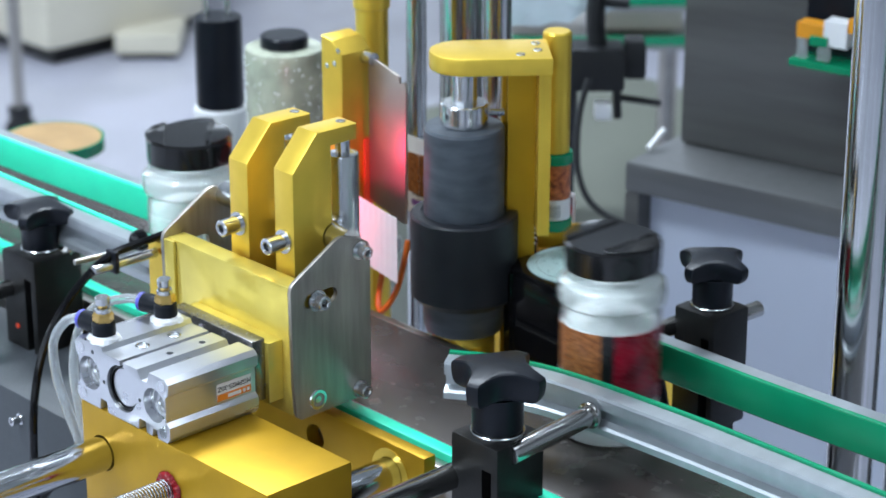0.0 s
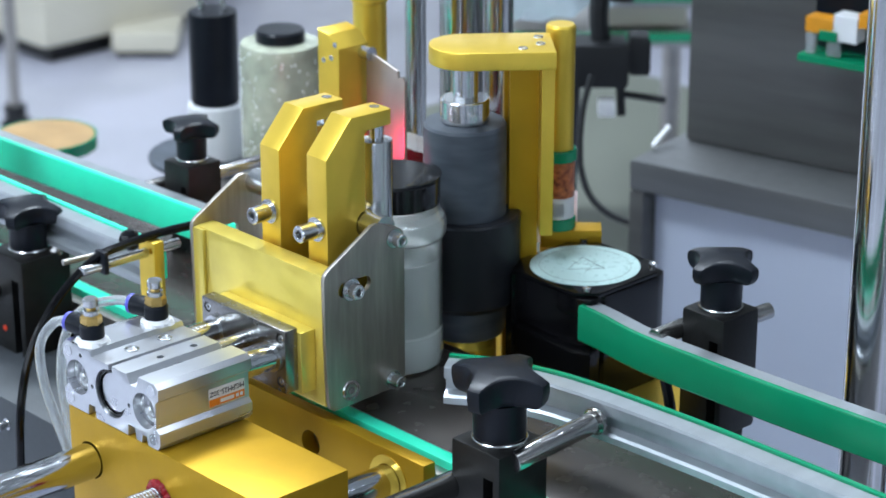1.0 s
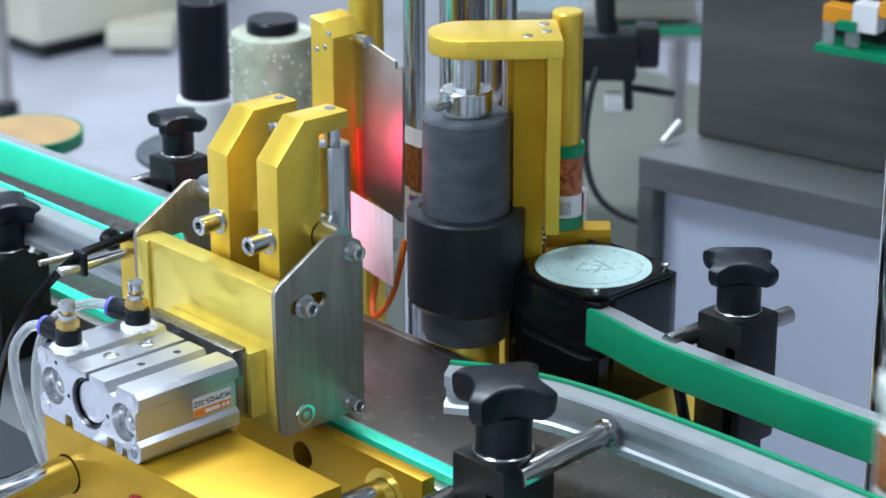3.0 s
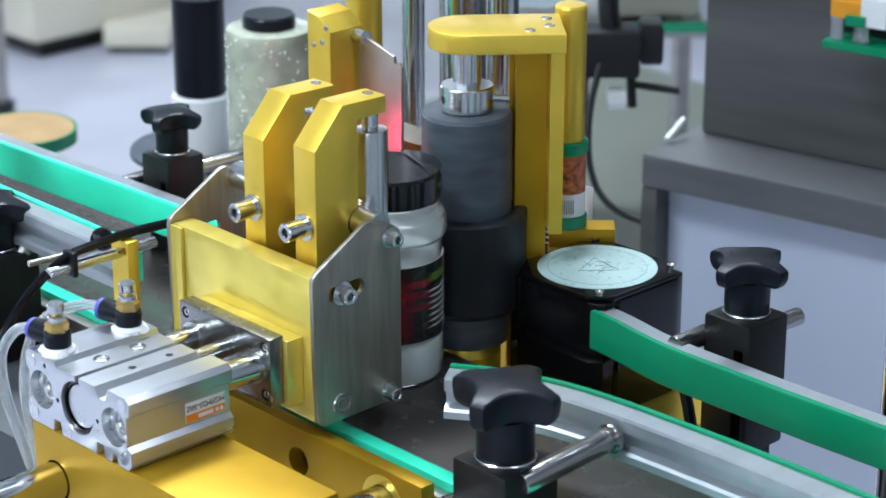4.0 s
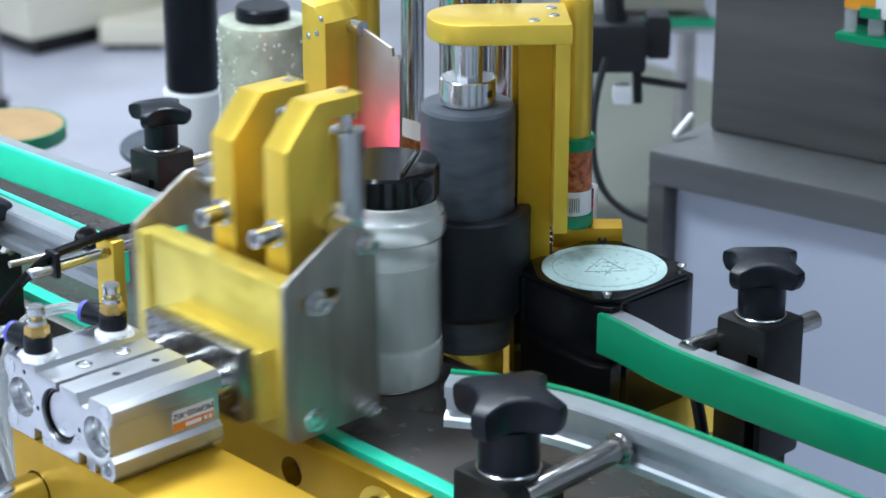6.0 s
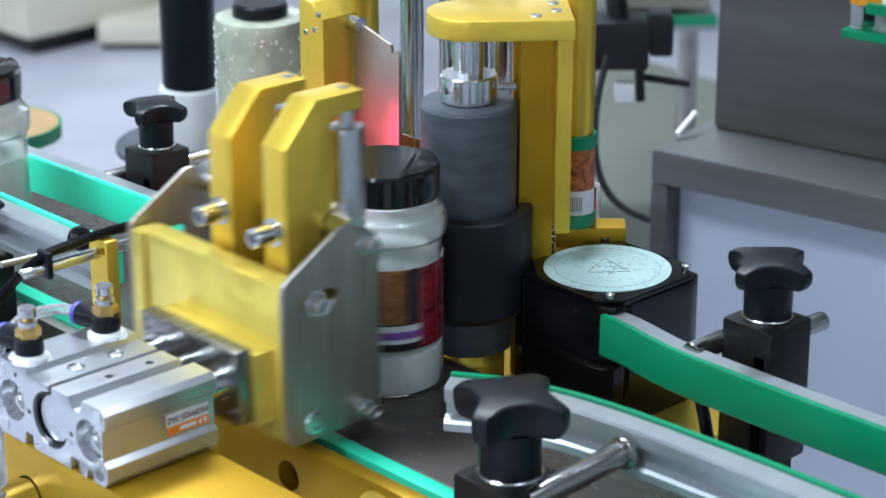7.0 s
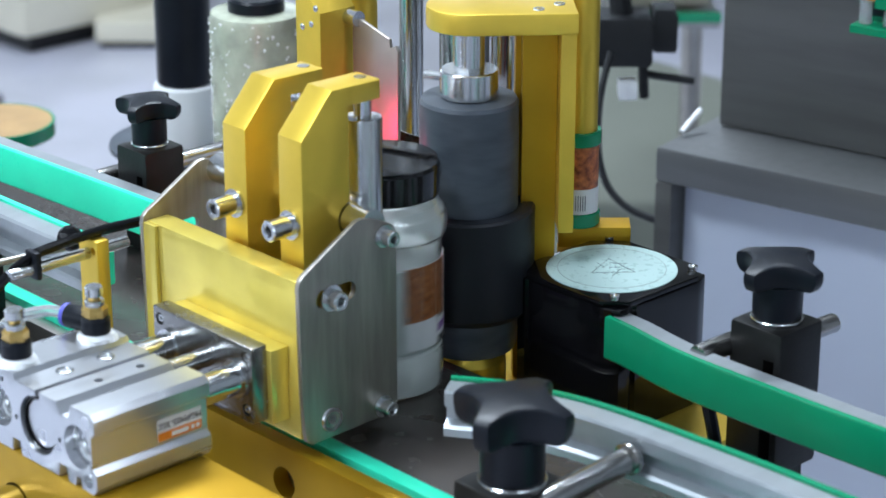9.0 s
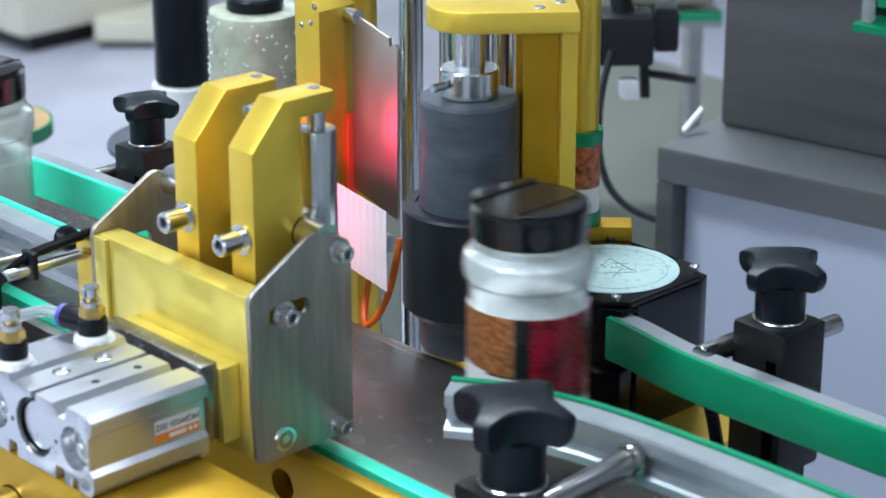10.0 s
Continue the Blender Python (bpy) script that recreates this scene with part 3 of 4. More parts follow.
part("shaft_collar", carve(lathe(B(), [(0, 0.0798), (0.0152, 0.0798), (0.0160, 0.0806), (0.0160, 0.0945), (0.0152, 0.0953), (0, 0.0953)], (RX, RY, 0), None, 48), [rod(B(), (RX, RY - 0.03, 0.088), (RX, RY - 0.010, 0.088), 0.0024, seg=14)]), SCREW, wrap, "bright turned steel collar")
part("spindle", rod(B(), (RX, RY, 0.095), (RX, RY, 0.1200), 0.0086, seg=36), SCREW, wrap)
part("grub_screw", rod(B(), (RX + 0.012, RY + 0.012, 0.0885), (RX + 0.019, RY + 0.019, 0.0885), 0.0024, seg=14), SCREW, wrap)
UX, UY = 0.645, 0.764


def aside(u, v):
    return (RX + UX * u - UY * v, RY + UY * u + UX * v)


brk = thing("roller_bracket", (0.03, 0.33, -0.1), "gold anodised bracket holding the roller from above", "bracket")
half = 0.0235
outline = [aside(half * math.cos(a), half * math.sin(a)) for a in (radians(90 + 180 * k / 16) for k in range(17))] + [aside(0.0565, -half), aside(0.0565, half)]
part("arm", prism(B(), outline, "z", 0.1195, 0.1315, 0.0012), GOLD, brk)
for k in range(3):
    u, v = ((0.036, -0.014), (0.048, -0.004), (0.048, 0.012))[k]
    p = aside(u, v)
    part("bolt_head", lathe(B(), [(0.0032, 0), (0.0030, 0.0006), (0.0018, 0.0006), (0.0016, -0.001), (0, -0.001)], (*p, 0.1315), None, 18), SCREW, brk)


def slab(u0, u1, v0, v1, z0, z1):
    return prism(B(), [aside(u0, v0), aside(u1, v0), aside(u1, v1), aside(u0, v1)], "z", z0, z1, 0.0008)


# Deep gold puts the shade under the arm into these plates' colour.
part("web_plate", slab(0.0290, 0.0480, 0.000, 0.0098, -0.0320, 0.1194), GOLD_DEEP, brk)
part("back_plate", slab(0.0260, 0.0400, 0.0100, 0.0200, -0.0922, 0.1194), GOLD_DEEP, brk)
part("rib", slab(0.0482, 0.0565, -0.0150, 0.0160, 0.0045, 0.1194), GOLD, brk)
part("base", prism(B(), [(-0.048, 0.268), (0.14, 0.268), (0.14, 0.385), (-0.048, 0.385)], "z", -0.104, -0.0925, 0.001), GOLD, brk)
part("bearing_boss", lathe(B(), [(0, -0.0924), (0.0215, -0.0924), (0.0215, -0.074), (0.018, -0.0665), (0, -0.0665)], (RX, RY, 0)), GOLD, brk)
part("stand", box(B(), 0.0, 0.03, 0.33, 0.36, -0.92, -0.1045), STEEL, brk)

# ---- label spool ----
PRINT_BROWN = material("brown_seed_print", (0.46, 0.14, 0.045), 0.32, 0, 0.5, 260, second=(0.11, 0.016, 0.010), spread=(0.30, 0.68))
PRINT_RED = material("dark_red_print", (0.30, 0.008, 0.018), 0.30, 0, 0.5, 70, second=(0.045, 0.004, 0.008), spread=(0.38, 0.66))
PRINT_BLACK = material("black_panel_print", (0.012, 0.012, 0.014), 0.3, 0, 0.2, 60)
PAPER = material("pale_label_paper", (0.76, 0.74, 0.76), 0.75, 0, 0.04, 50)
SX, SY = 0.0102, 0.3600
spool = thing("label_spool", (SX, SY, -0.01), "gold spindle with green rings guiding printed labels", "spool")
part("spindle", lathe(B(), [(0, -0.0067), (0.0098, -0.0067), (0.0098, 0.1330), (0.0088, 0.1345), (0, 0.1345)], (SX, SY, 0), None, 40), GOLD, spool)
for z in (-0.0025, 0.0455):
    part("ring", lathe(B(), [(0, z - 0.004), (0.0118, z - 0.004), (0.0124, z - 0.003), (0.0124, z + 0.003), (0.0118, z + 0.004), (0, z + 0.004)], (SX, SY, 0), None, 36), GREEN, spool, "green plastic ring")
part("wound_label", lathe(B(), [(0, 0.0165), (0.0110, 0.0165), (0.0110, 0.0413), (0, 0.0413)], (SX, SY, 0), None, 36), PRINT_BROWN, spool, "brown and red printed label")
part("wound_border", lathe(B(), [(0, 0.0017), (0.0110, 0.0017), (0.0110, 0.0164), (0, 0.0164)], (SX, SY, 0), None, 36), PAPER, spool, "white label border")
for k in range(6):
    a = radians(-62 + 7 * k)
    part("code_bar", rod(B(), (SX + 0.0111 * math.cos(a), SY + 0.0111 * math.sin(a), 0.004), (SX + 0.0111 * math.cos(a), SY + 0.0111 * math.sin(a), 0.013), 0.0003, seg=4), INK, spool)
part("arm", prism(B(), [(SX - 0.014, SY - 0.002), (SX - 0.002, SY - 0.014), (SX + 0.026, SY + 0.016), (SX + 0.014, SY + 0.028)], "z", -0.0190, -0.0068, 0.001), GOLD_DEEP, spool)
part("post", box(B(), SX - 0.009, SX + 0.006, SY - 0.008, SY + 0.010, -0.0923, -0.0192, 0.001), GOLD, spool)

# ---- motor ----
MX, MY = 0.0591, 0.3360
MINTPAPER = material("pale_mint_paper", (0.42, 0.57, 0.55), 0.30, 0, 0.06, 30)


def octagon(h, c):
    return [(MX + sx * a, MY + sy * b) for sx, sy, a, b in ((1, -1, h - c, h), (1, -1, h, h - c), (1, 1, h, h - c), (1, 1, h - c, h), (-1, 1, h - c, h), (-1, 1, h, h - c), (-1, -1, h, h - c), (-1, -1, h - c, h))]


PENCIL = material("grey_pencil", (0.14, 0.18, 0.18), 0.6)
mot = thing("stepper_motor", (MX, MY, -0.092), "glossy black stepper motor with round mint label", "motor")
RIBBED = []
for k in range(4):
    for u, v in ((-0.0265, 0.0395), (0.0225, 0.0395), (0.0240, 0.0375), (0.0270, 0.0375), (0.0285, 0.0390), (0.0345, 0.0385), (0.0360, 0.0360)):
        c, n = ((1, 0), (0, 1), (-1, 0), (0, -1))[k]
        RIBBED.append((MX + c * u + n * v, MY + c * v - n * u))
part("body", prism(B(), RIBBED[::-1], "z", -0.0922, -0.0185, 0.0008), GLOSS_BLACK, mot, "glossy black ribbed motor body")
part("end_cap", prism(B(), octagon(0.0392, 0.012), "z", -0.0184, -0.0148, 0.0014), GLOSS_BLACK, mot)
part("label_disc", rod(B(), (MX, MY, -0.0147), (MX, MY, -0.0142), 0.0362, seg=64), MINTPAPER, mot, "round pale mint label with a sketch")
for k in range(16):
    a, r = random.uniform(0, 6.28), random.uniform(0.001, 0.010)
    p = Vector((MX + r * math.cos(a), MY + r * math.sin(a), -0.01415))
    d = Vector((random.uniform(-1, 1), random.uniform(-1, 1), 0)).normalized() * random.uniform(0.0015, 0.0055)
    part("scribble", rod(B(), p - d, p + d, 0.00018, seg=5), PENCIL, mot)
part("drawn_ring", lathe(B(), [(0.0298, 0), (0.0301, 0), (0.0301, 0.0001), (0.0298, 0.0001)], (MX, MY, -0.0142), None, 64), PENCIL, mot)
for k in range(3):
    p, q = [Vector((MX + 0.014 * math.cos(a), MY + 0.014 * math.sin(a), -0.01415)) for a in (radians(20 + 120 * k), radians(140 + 120 * k))]
    part("drawn_line", rod(B(), p, q, 0.0002, seg=5), PENCIL, mot)
for sx, sy in ((1, -1), (1, 1), (-1, 1)):
    part("corner_screw", lathe(B(), [(0, 0.0), (0.0028, 0.0), (0.0028, 0.0022), (0.0016, 0.0024), (0, 0.0012)], (MX + sx * 0.0315, MY + sy * 0.0315, -0.0146), None, 16), SCREW, mot)
cab = thing("motor_cable", (0.146, 0.34, -0.15), "thin black cable beside the motor", "cable")
part("sheath", tube(B(), [(0.1015, 0.350, -0.060), (0.116, 0.346, -0.064), (0.130, 0.338, -0.078), (0.140, 0.334, -0.100), (0.146, 0.340, -0.15)], 0.0036, 8, 5), BLACK, cab)

# The roller, its bracket, the spool and the motor share one base.
SETBACK = Vector((-0.0075, 0.0070, -0.0039))
for ob in (wrap, brk, spool, mot):
    ob.location += SETBACK
    ORIGIN[ob] = ORIGIN[ob] + SETBACK
RX, RY = RX + SETBACK.x, RY + SETBACK.y

# ---- label dispenser ----
RED_GLOW = bpy.data.materials.new("red_led_and_edge_glow")
RED_GLOW.use_nodes = True
e = RED_GLOW.node_tree.nodes["Principled BSDF"]
e.inputs["Base Color"].default_value, e.inputs["Emission Color"].default_value, e.inputs["Emission Strength"].default_value = (0.35, 0.05, 0.01, 1), (1.0, 0.05, 0.03, 1), 0.28
part("led", box(B(), -0.2556, -0.2524, 0.0908, 0.0921, -0.0857, -0.0825, 0.0004), RED_GLOW, tall_clamp, "small red signal light")
disp = thing("label_dispenser", (-0.13, 0.315, -0.08), "gold dispenser block with a steel peel plate", "label dispenser")
part("block", prism(B(), [(-0.1645, -0.16), (-0.1425, -0.16), (-0.1425, 0.0955), (-0.1530, 0.1040), (-0.1645, 0.1060)], "y", 0.300, 0.327, 0.0008), GOLD, disp)
part("peel_plate", prism(B(), [(-0.1400, -0.016), (-0.1035, -0.0265), (-0.1015, -0.0255), (-0.1005, 0.0770), (-0.1030, 0.0800), (-0.1070, 0.0780), (-0.1080, 0.0830), (-0.1400, 0.0920)], "y", 0.3225, 0.3250, 0.0005), PLATE, disp, "bent brushed steel peel plate")
# Glowing strip stands in for red light falling on the block edge.
part("red_lit_edge", box(B(), -0.1424, -0.1400, 0.3190, 0.3262, -0.030, 0.030, 0.0006), RED_GLOW, disp, "red glowing strip for the light on the block edge")
for x, z in ((-0.158, 0.085), (-0.150, 0.088), (-0.146, 0.098)):
    part("hole_plug", cap_screw(B(), (x, 0.300, z), (0, -1, 0), 0.0014, 0.0008), SCREW, disp)
part("knurled_screw", rod(B(), (-0.1425, 0.322, 0.090), (-0.1335, 0.322, 0.090), 0.0048), SCREW, disp)
part("base", box(B(), -0.2, -0.10, 0.30, 0.37, -0.18, -0.1602, 0.002), GOLD, disp)
part("stand", box(B(), -0.165, -0.135, 0.32, 0.35, -0.92, -0.1802), STEEL, disp)
eye_box = thing("label_sensor", (-0.132, 0.262, -0.16), "small black label sensor shining red on the label", "sensor")
part("case", box(B(), -0.146, -0.130, 0.236, 0.250, 0.000, 0.034, 0.001), BLACK, eye_box)
part("stalk", box(B(), -0.142, -0.136, 0.240, 0.246, -0.063, -0.0002), STEEL, eye_box)
part("foot", box(B(), -0.15, -0.128, 0.236, 0.263, -0.0695, -0.0632), STEEL, eye_box)
lamp("sensor_beam", (-0.1365, 0.2508, 0.010), (-0.130, 0.300, -0.014), 0.012, 0.018, 0.14, (1.0, 0.02, 0.12))
roll = thing("tension_roller", (-0.178, 0.36, -0.16), "gold anodised stepped tension roller", "roller")
part("drum", lathe(B(), [(0, -0.16), (0.012, -0.16), (0.012, 0.112), (0.0135, 0.113), (0.0135, 0.122), (0.0120, 0.124), (0.0120, 0.160), (0.0135, 0.161), (0.0135, 0.2), (0, 0.2)], (-0.1780, 0.3600, 0), None, 36), GOLD, roll)
part("foot", box(B(), -0.20, -0.155, 0.345, 0.385, -0.92, -0.1602), STEEL, roll)
wire = thing("air_hose", (-0.1, 0.29, -0.1), "looped orange air hose under the label", "hose")
part("loop", tube(B(), [(-0.112, 0.31, -0.058), (-0.106, 0.30, -0.078), (-0.098, 0.295, -0.084), (-0.090, 0.298, -0.074), (-0.086, 0.303, -0.058), (-0.085, 0.31, -0.03)], 0.0022, 8, 6), material("orange_hose", (0.75, 0.16, 0.02), 0.4), wire)

# ---- upright bars behind the roller ----
for x, y, r, label in ((-0.2310, 0.45, 0.0062, "slim polished steel upright bar"), (-0.2370, 0.462, 0.005, "slim polished steel upright bar"), (-0.1830, 0.455, 0.0165, "thick polished steel upright column"), (-0.1440, 0.455, 0.0105, "thick polished steel upright column")):
    up = thing("steel_post", (x, y, -0.92), label, "post", "machine posts")
    part("bar", rod(B(), (x, y, -0.92), (x, y, 0.9), r, seg=32), CHROME, up)
for x, y, r in ((0.2575, 0.378, 0.0150), (0.2810, 0.403, 0.0120)):
    up = thing("steel_post", (x, y, -0.92), "tall polished steel column beside the conveyor", "post", "machine posts")
    part("bar", rod(B(), (x, y, -0.92), (x, y, 0.9), r, seg=48), CHROME, up)

# ---- left side: sensor bars, hose, panel ----
sens = thing("sensor_stand", (-0.18, 0.15, -0.1), "gold sensor post with thin steel bars", "sensor stand")
part("post", carve(box(B(), -0.1120, -0.0955, 0.1045, 0.1125, -0.12, 0.0180, 0.001), [rod(B(), (-0.0990, 0.09, 0.012), (-0.0990, 0.13, 0.012), 0.002, seg=12)]), GOLD, sens)
part("bar", rod(B(), (-0.1040, 0.0550, 0.0100), (-0.1040, 0.1300, 0.0100), 0.0032, bevel=0.0006), SCREW, sens)
part("foot", box(B(), -0.1120, -0.0955, 0.1045, 0.1274, -0.1245, -0.1202), GOLD, sens)
part("cross_bar", rod(B(), (-0.1465, 0.070, 0.0000), (-0.1378, 0.1350, 0.0000), 0.0019), STEEL, sens)
part("thumb_knob", lathe(B(), [(0, 0), (0.0040, 0), (0.0062, 0.0018), (0.0072, 0.0050), (0.0070, 0.0078), (0.0056, 0.0108), (0.0030, 0.0128), (0, 0.0132)], (-0.1415, 0.1190, -0.0020), None, 32), GLOSS_BLACK, sens, "black thumb knob")
part("cable_tie", box(B(), -0.1092, -0.0988, 0.069, 0.0725, 0.0050, 0.0200, 0.001), BLACK, sens, "black cable tie")
hose = thing("sensor_cable", (-0.1, 0.05, -0.1), "glossy black sensor cable tied to the bar", "cable")
part("sheath", tube(B(), [(-0.098, 0.160, 0.020), (-0.102, 0.115, 0.021), (-0.104, 0.085, 0.019), (-0.105, 0.070, 0.0165), (-0.107, 0.055, 0.008), (-0.110, 0.038, -0.008), (-0.112, 0.022, -0.032), (-0.112, 0.012, -0.060), (-0.110, 0.006, -0.10), (-0.11, 0.004, -0.20)], 0.0028, 10, 6), GLOSS_BLACK, hose)
PANEL = material("dark_grey_panel_paint", (0.055, 0.062, 0.070), 0.45, 0, 0.15, 14, 0.1, 300)
pan = thing("control_box", (-0.16, 0.05, -0.92), "dark grey control box under the clamps", "control box")
part("case", box(B(), -0.42, -0.075, 0.045, 0.125, -0.90, -0.100, 0.004), PANEL, pan)
part("foot", box(B(), -0.40, -0.10, 0.055, 0.115, -0.92, -0.90), BLACK_METAL, pan)
for x, z in ((-0.125, -0.135), (-0.235, -0.120), (-0.185, -0.118)):
    part("screw", cap_screw(B(), (x, 0.045, z), (0, -1, 0), 0.0028, 0.008), SCREW, pan)
cab2 = thing("power_cable", (-0.06, 0.02, -0.1), "thick black cable behind the slide block", "cable")
part("sheath", tube(B(), [(-0.03, 0.06, -0.09), (-0.055, 0.035, -0.10), (-0.085, 0.02, -0.115), (-0.12, 0.015, -0.14), (-0.15, 0.012, -0.20)], 0.0055, 10, 5), BLACK, cab2)

# ---- behind the conveyor ----
tab = thing("machine_table", (-0.55, 0.56, -0.92), "steel machine table behind the conveyor", "table")
part("top", box(B(), -0.60, -0.345, 0.41, 0.54, -0.172, -0.158, 0.003), STEEL, tab)
for x in (-0.57, -0.37):
    for y in (0.44, 0.51):
        part("leg", box(B(), x - 0.02, x + 0.02, y - 0.02, y + 0.02, -0.92, -0.172), STEEL, tab)
col = thing("pressing_roller", (-0.542, 0.5, -0.158), "black foam roller on white base", "roller")
part("base", lathe(B(), [(0, -0.158), (0.0240, -0.158), (0.0240, -0.078), (0.0225, -0.076), (0, -0.076)], (-0.542, 0.5, 0)), WHITE, col)
part("sleeve", lathe(B(), [(0, -0.0755), (0.0205, -0.0755), (0.0212, -0.074), (0.0212, 0.0045), (0.0205, 0.006), (0, 0.006)], (-0.542, 0.5, 0)), BLACK, col)
part("foot_disc", lathe(B(), [(0, -0.128), (0.060, -0.128), (0.0605, -0.127), (0.0605, -0.1245), (0.060, -0.1235), (0.0242, -0.1235), (0.0242, -0.128)], (-0.542, 0.5, 0), None, 64), RUBBER, col, "grey round foot disc")
for d in (-0.0095, 0.0095):
    part("pin", rod(B(), (-0.542 + d * 0.7, 0.5 + d * 0.7, 0.006), (-0.542 + d * 0.7, 0.5 + d * 0.7, 0.09), 0.0032), CHROME, col)
GLITTER = material("bubbled_clear_wrap", (0.52, 0.55, 0.43), 0.14, 0, 0.3, 55, 0.9, 190, trans=0.25, rvary=0.08, second=(0.38, 0.40, 0.32))
gl = thing("wrapped_roll", (-0.39, 0.45, -0.158), "pale green roll in bubbled clear wrap with dark cap", "roll")
part("roll", lathe(B(), [(0, -0.158), (0.033, -0.158), (0.0332, 0.016), (0.032, 0.020), (0, 0.024)], (-0.389, 0.45, 0), None, 56), GLITTER, gl)
part("cap", lathe(B(), [(0, 0.020), (0.0200, 0.020), (0.0200, 0.029), (0.0185, 0.031), (0, 0.031)], (-0.389, 0.45, 0)), BLACK, gl, "dark cap")
bt = B()
for k in range(420):
    a, z = random.uniform(0, 6.283), random.uniform(-0.12, 0.018)
    bmesh.ops.create_icosphere(bt, subdivisions=1, radius=random.uniform(0.0004, 0.0013), matrix=Matrix.Translation((-0.389 + 0.0332 * math.cos(a), 0.45 + 0.0332 * math.sin(a), z)))
tagged(part("bubble_layer", bt, WHITE, gl, "shiny clear bubbles"), kind="stuff")
DARK_IRON = material("dark_iron", (0.03, 0.03, 0.032), 0.5, 0.4, 0.2, 30)
TAN = material("tan_board", (0.40, 0.25, 0.11), 0.5, 0, 0.15, 30)
tt = thing("turntable_disc", (-0.78, 0.48, -0.2), "tan round disc with a green rim", "disc")
part("disc", rod(B(), (-0.783, 0.48, -0.166), (-0.783, 0.48, -0.160), 0.047, seg=48), TAN, tt)
part("rim", lathe(B(), [(0.0472, -0.172), (0.0495, -0.172), (0.0495, -0.160), (0.0472, -0.160)], (-0.783, 0.48, 0), None, 48), GREEN, tt, "green plastic rim")
part("hub", lathe(B(), [(0, -0.198), (0.022, -0.198), (0.022, -0.187), (0.030, -0.184), (0.030, -0.1665), (0, -0.1665)], (-0.783, 0.48, 0)), GOLD, tt)
part("column", rod(B(), (-0.783, 0.48, -0.92), (-0.783, 0.48, -0.198), 0.02), BLACK_METAL, tt)
part("shelf", box(B(), -0.83, -0.73, 0.43, 0.53, -0.222, -0.205, 0.002), DARK_IRON, tt)

# ---- steel cabinet with a pale panel ----
def turned(cx, cy, deg):
    c, s = math.cos(radians(deg)), math.sin(radians(deg))
    return lambda u, v: (cx + c * u - s * v, cy + s * u + c * v)


K = turned(-0.235, 0.702, 11.5)


def kbox(u0, u1, v0, v1, z0, z1, bevel=0.002):
    return prism(B(), [K(u0, v0), K(u1, v0), K(u1, v1), K(u0, v1)], "z", z0, z1, bevel)


# Cabinet steel again, lighter: the ledge's sheen is put into the colour.
LEDGE = material("sheen_toned_ledge_steel", (0.20, 0.205, 0.21), 0.34, 0.5, 0.18, 5, 0.03, 120, (1, 1, 8))
PALE = material("pale_blue_coated_panel", (0.56, 0.61, 0.73), 0.35, 0, 0.08, 3, 0.02, 60)
hop = thing("steel_cabinet", (-0.1, 0.8, -0.92), "grey brushed steel machine cabinet with pale blue panels", "cabinet")
part("ledge", kbox(0.0, 0.95, 0.0, 0.60, -0.1275, -0.1, 0.003), LEDGE, hop, "grey steel ledge")
part("upper_case", kbox(0.014, 0.95, 0.07, 0.60, -0.0998, 0.62, 0.004), CABINET, hop)
part("panel", kbox(0.014, 0.95, 0.02, 0.58, -0.90, -0.1277, 0.003), PALE, hop, "pale blue coated panel")
part("plinth", kbox(0.04, 0.94, 0.04, 0.56, -0.92, -0.9002), BLACK_METAL, hop)
part("corner_post", kbox(0.0, 0.0135, 0.0, 0.03, -0.92, -0.1277), CABINET, hop)
part("fixing", lathe(B(), [(0, 0), (0.004, 0), (0.003, 0.003), (0, 0.003)], (*K(0.165, 0.07), 0.013), Euler((radians(90), 0, radians(11.5))).to_matrix()), SCREW, hop)
SMEAR = material("blue_grey_smear", (0.30, 0.36, 0.58), 0.5, 0, 0.4, 60)
for k in range(5):
    u, z = 0.205 + 0.012 * random.random(), -0.30 - 0.016 * k
    part("smudge", prism(B(), [K(u, 0.0194), K(u + 0.012 + 0.012 * random.random(), 0.0194), K(u + 0.02, 0.0197), K(u, 0.0197)], "z", z - 0.004, z), SMEAR, hop, "faint blue smudged writing")
part("edge_strip", tube(B(), [(*K(0.004, 0.03), -0.096), (*K(0.008, 0.050), -0.083)], 0.0024, 8, 3), WHITE, hop, "white edge strip")
ORANGE_P = material("orange_plastic", (0.80, 0.33, 0.02), 0.4, 0, 0.1, 40)
tray = thing("parts_tray", (-0.1, 0.78, 0.0), "clear tray with orange and green parts", "tray")
T = turned(-0.097, 0.749, 11.5)


def tbox(u0, u1, v0, v1, z0, z1):
    return prism(B(), [T(u0, v0), T(u1, v0), T(u1, v1), T(u0, v1)], "z", z0 + 0.012, z1 + 0.012, 0.0006)


part("floor_plate", tbox(-0.004, 0.060, 0.0, 0.03, -0.006, 0.000), GREEN, tray, "green tray floor")
part("block", tbox(0.000, 0.024, 0.004, 0.020, 0.018, 0.031), ORANGE_P, tray, "orange part")
part("block", tbox(0.014, 0.029, 0.000, 0.0038, 0.014, 0.022), GREEN, tray, "green part")
part("block", tbox(0.0245, 0.045, 0.004, 0.020, 0.014, 0.036), WHITE, tray, "white part")
part("block", tbox(0.046, 0.058, 0.004, 0.020, 0.028, 0.040), ORANGE_P, tray, "orange part")
part("back", tbox(-0.004, 0.060, 0.0302, 0.034, -0.006, 0.050), BLACK, tray, "dark tray back")
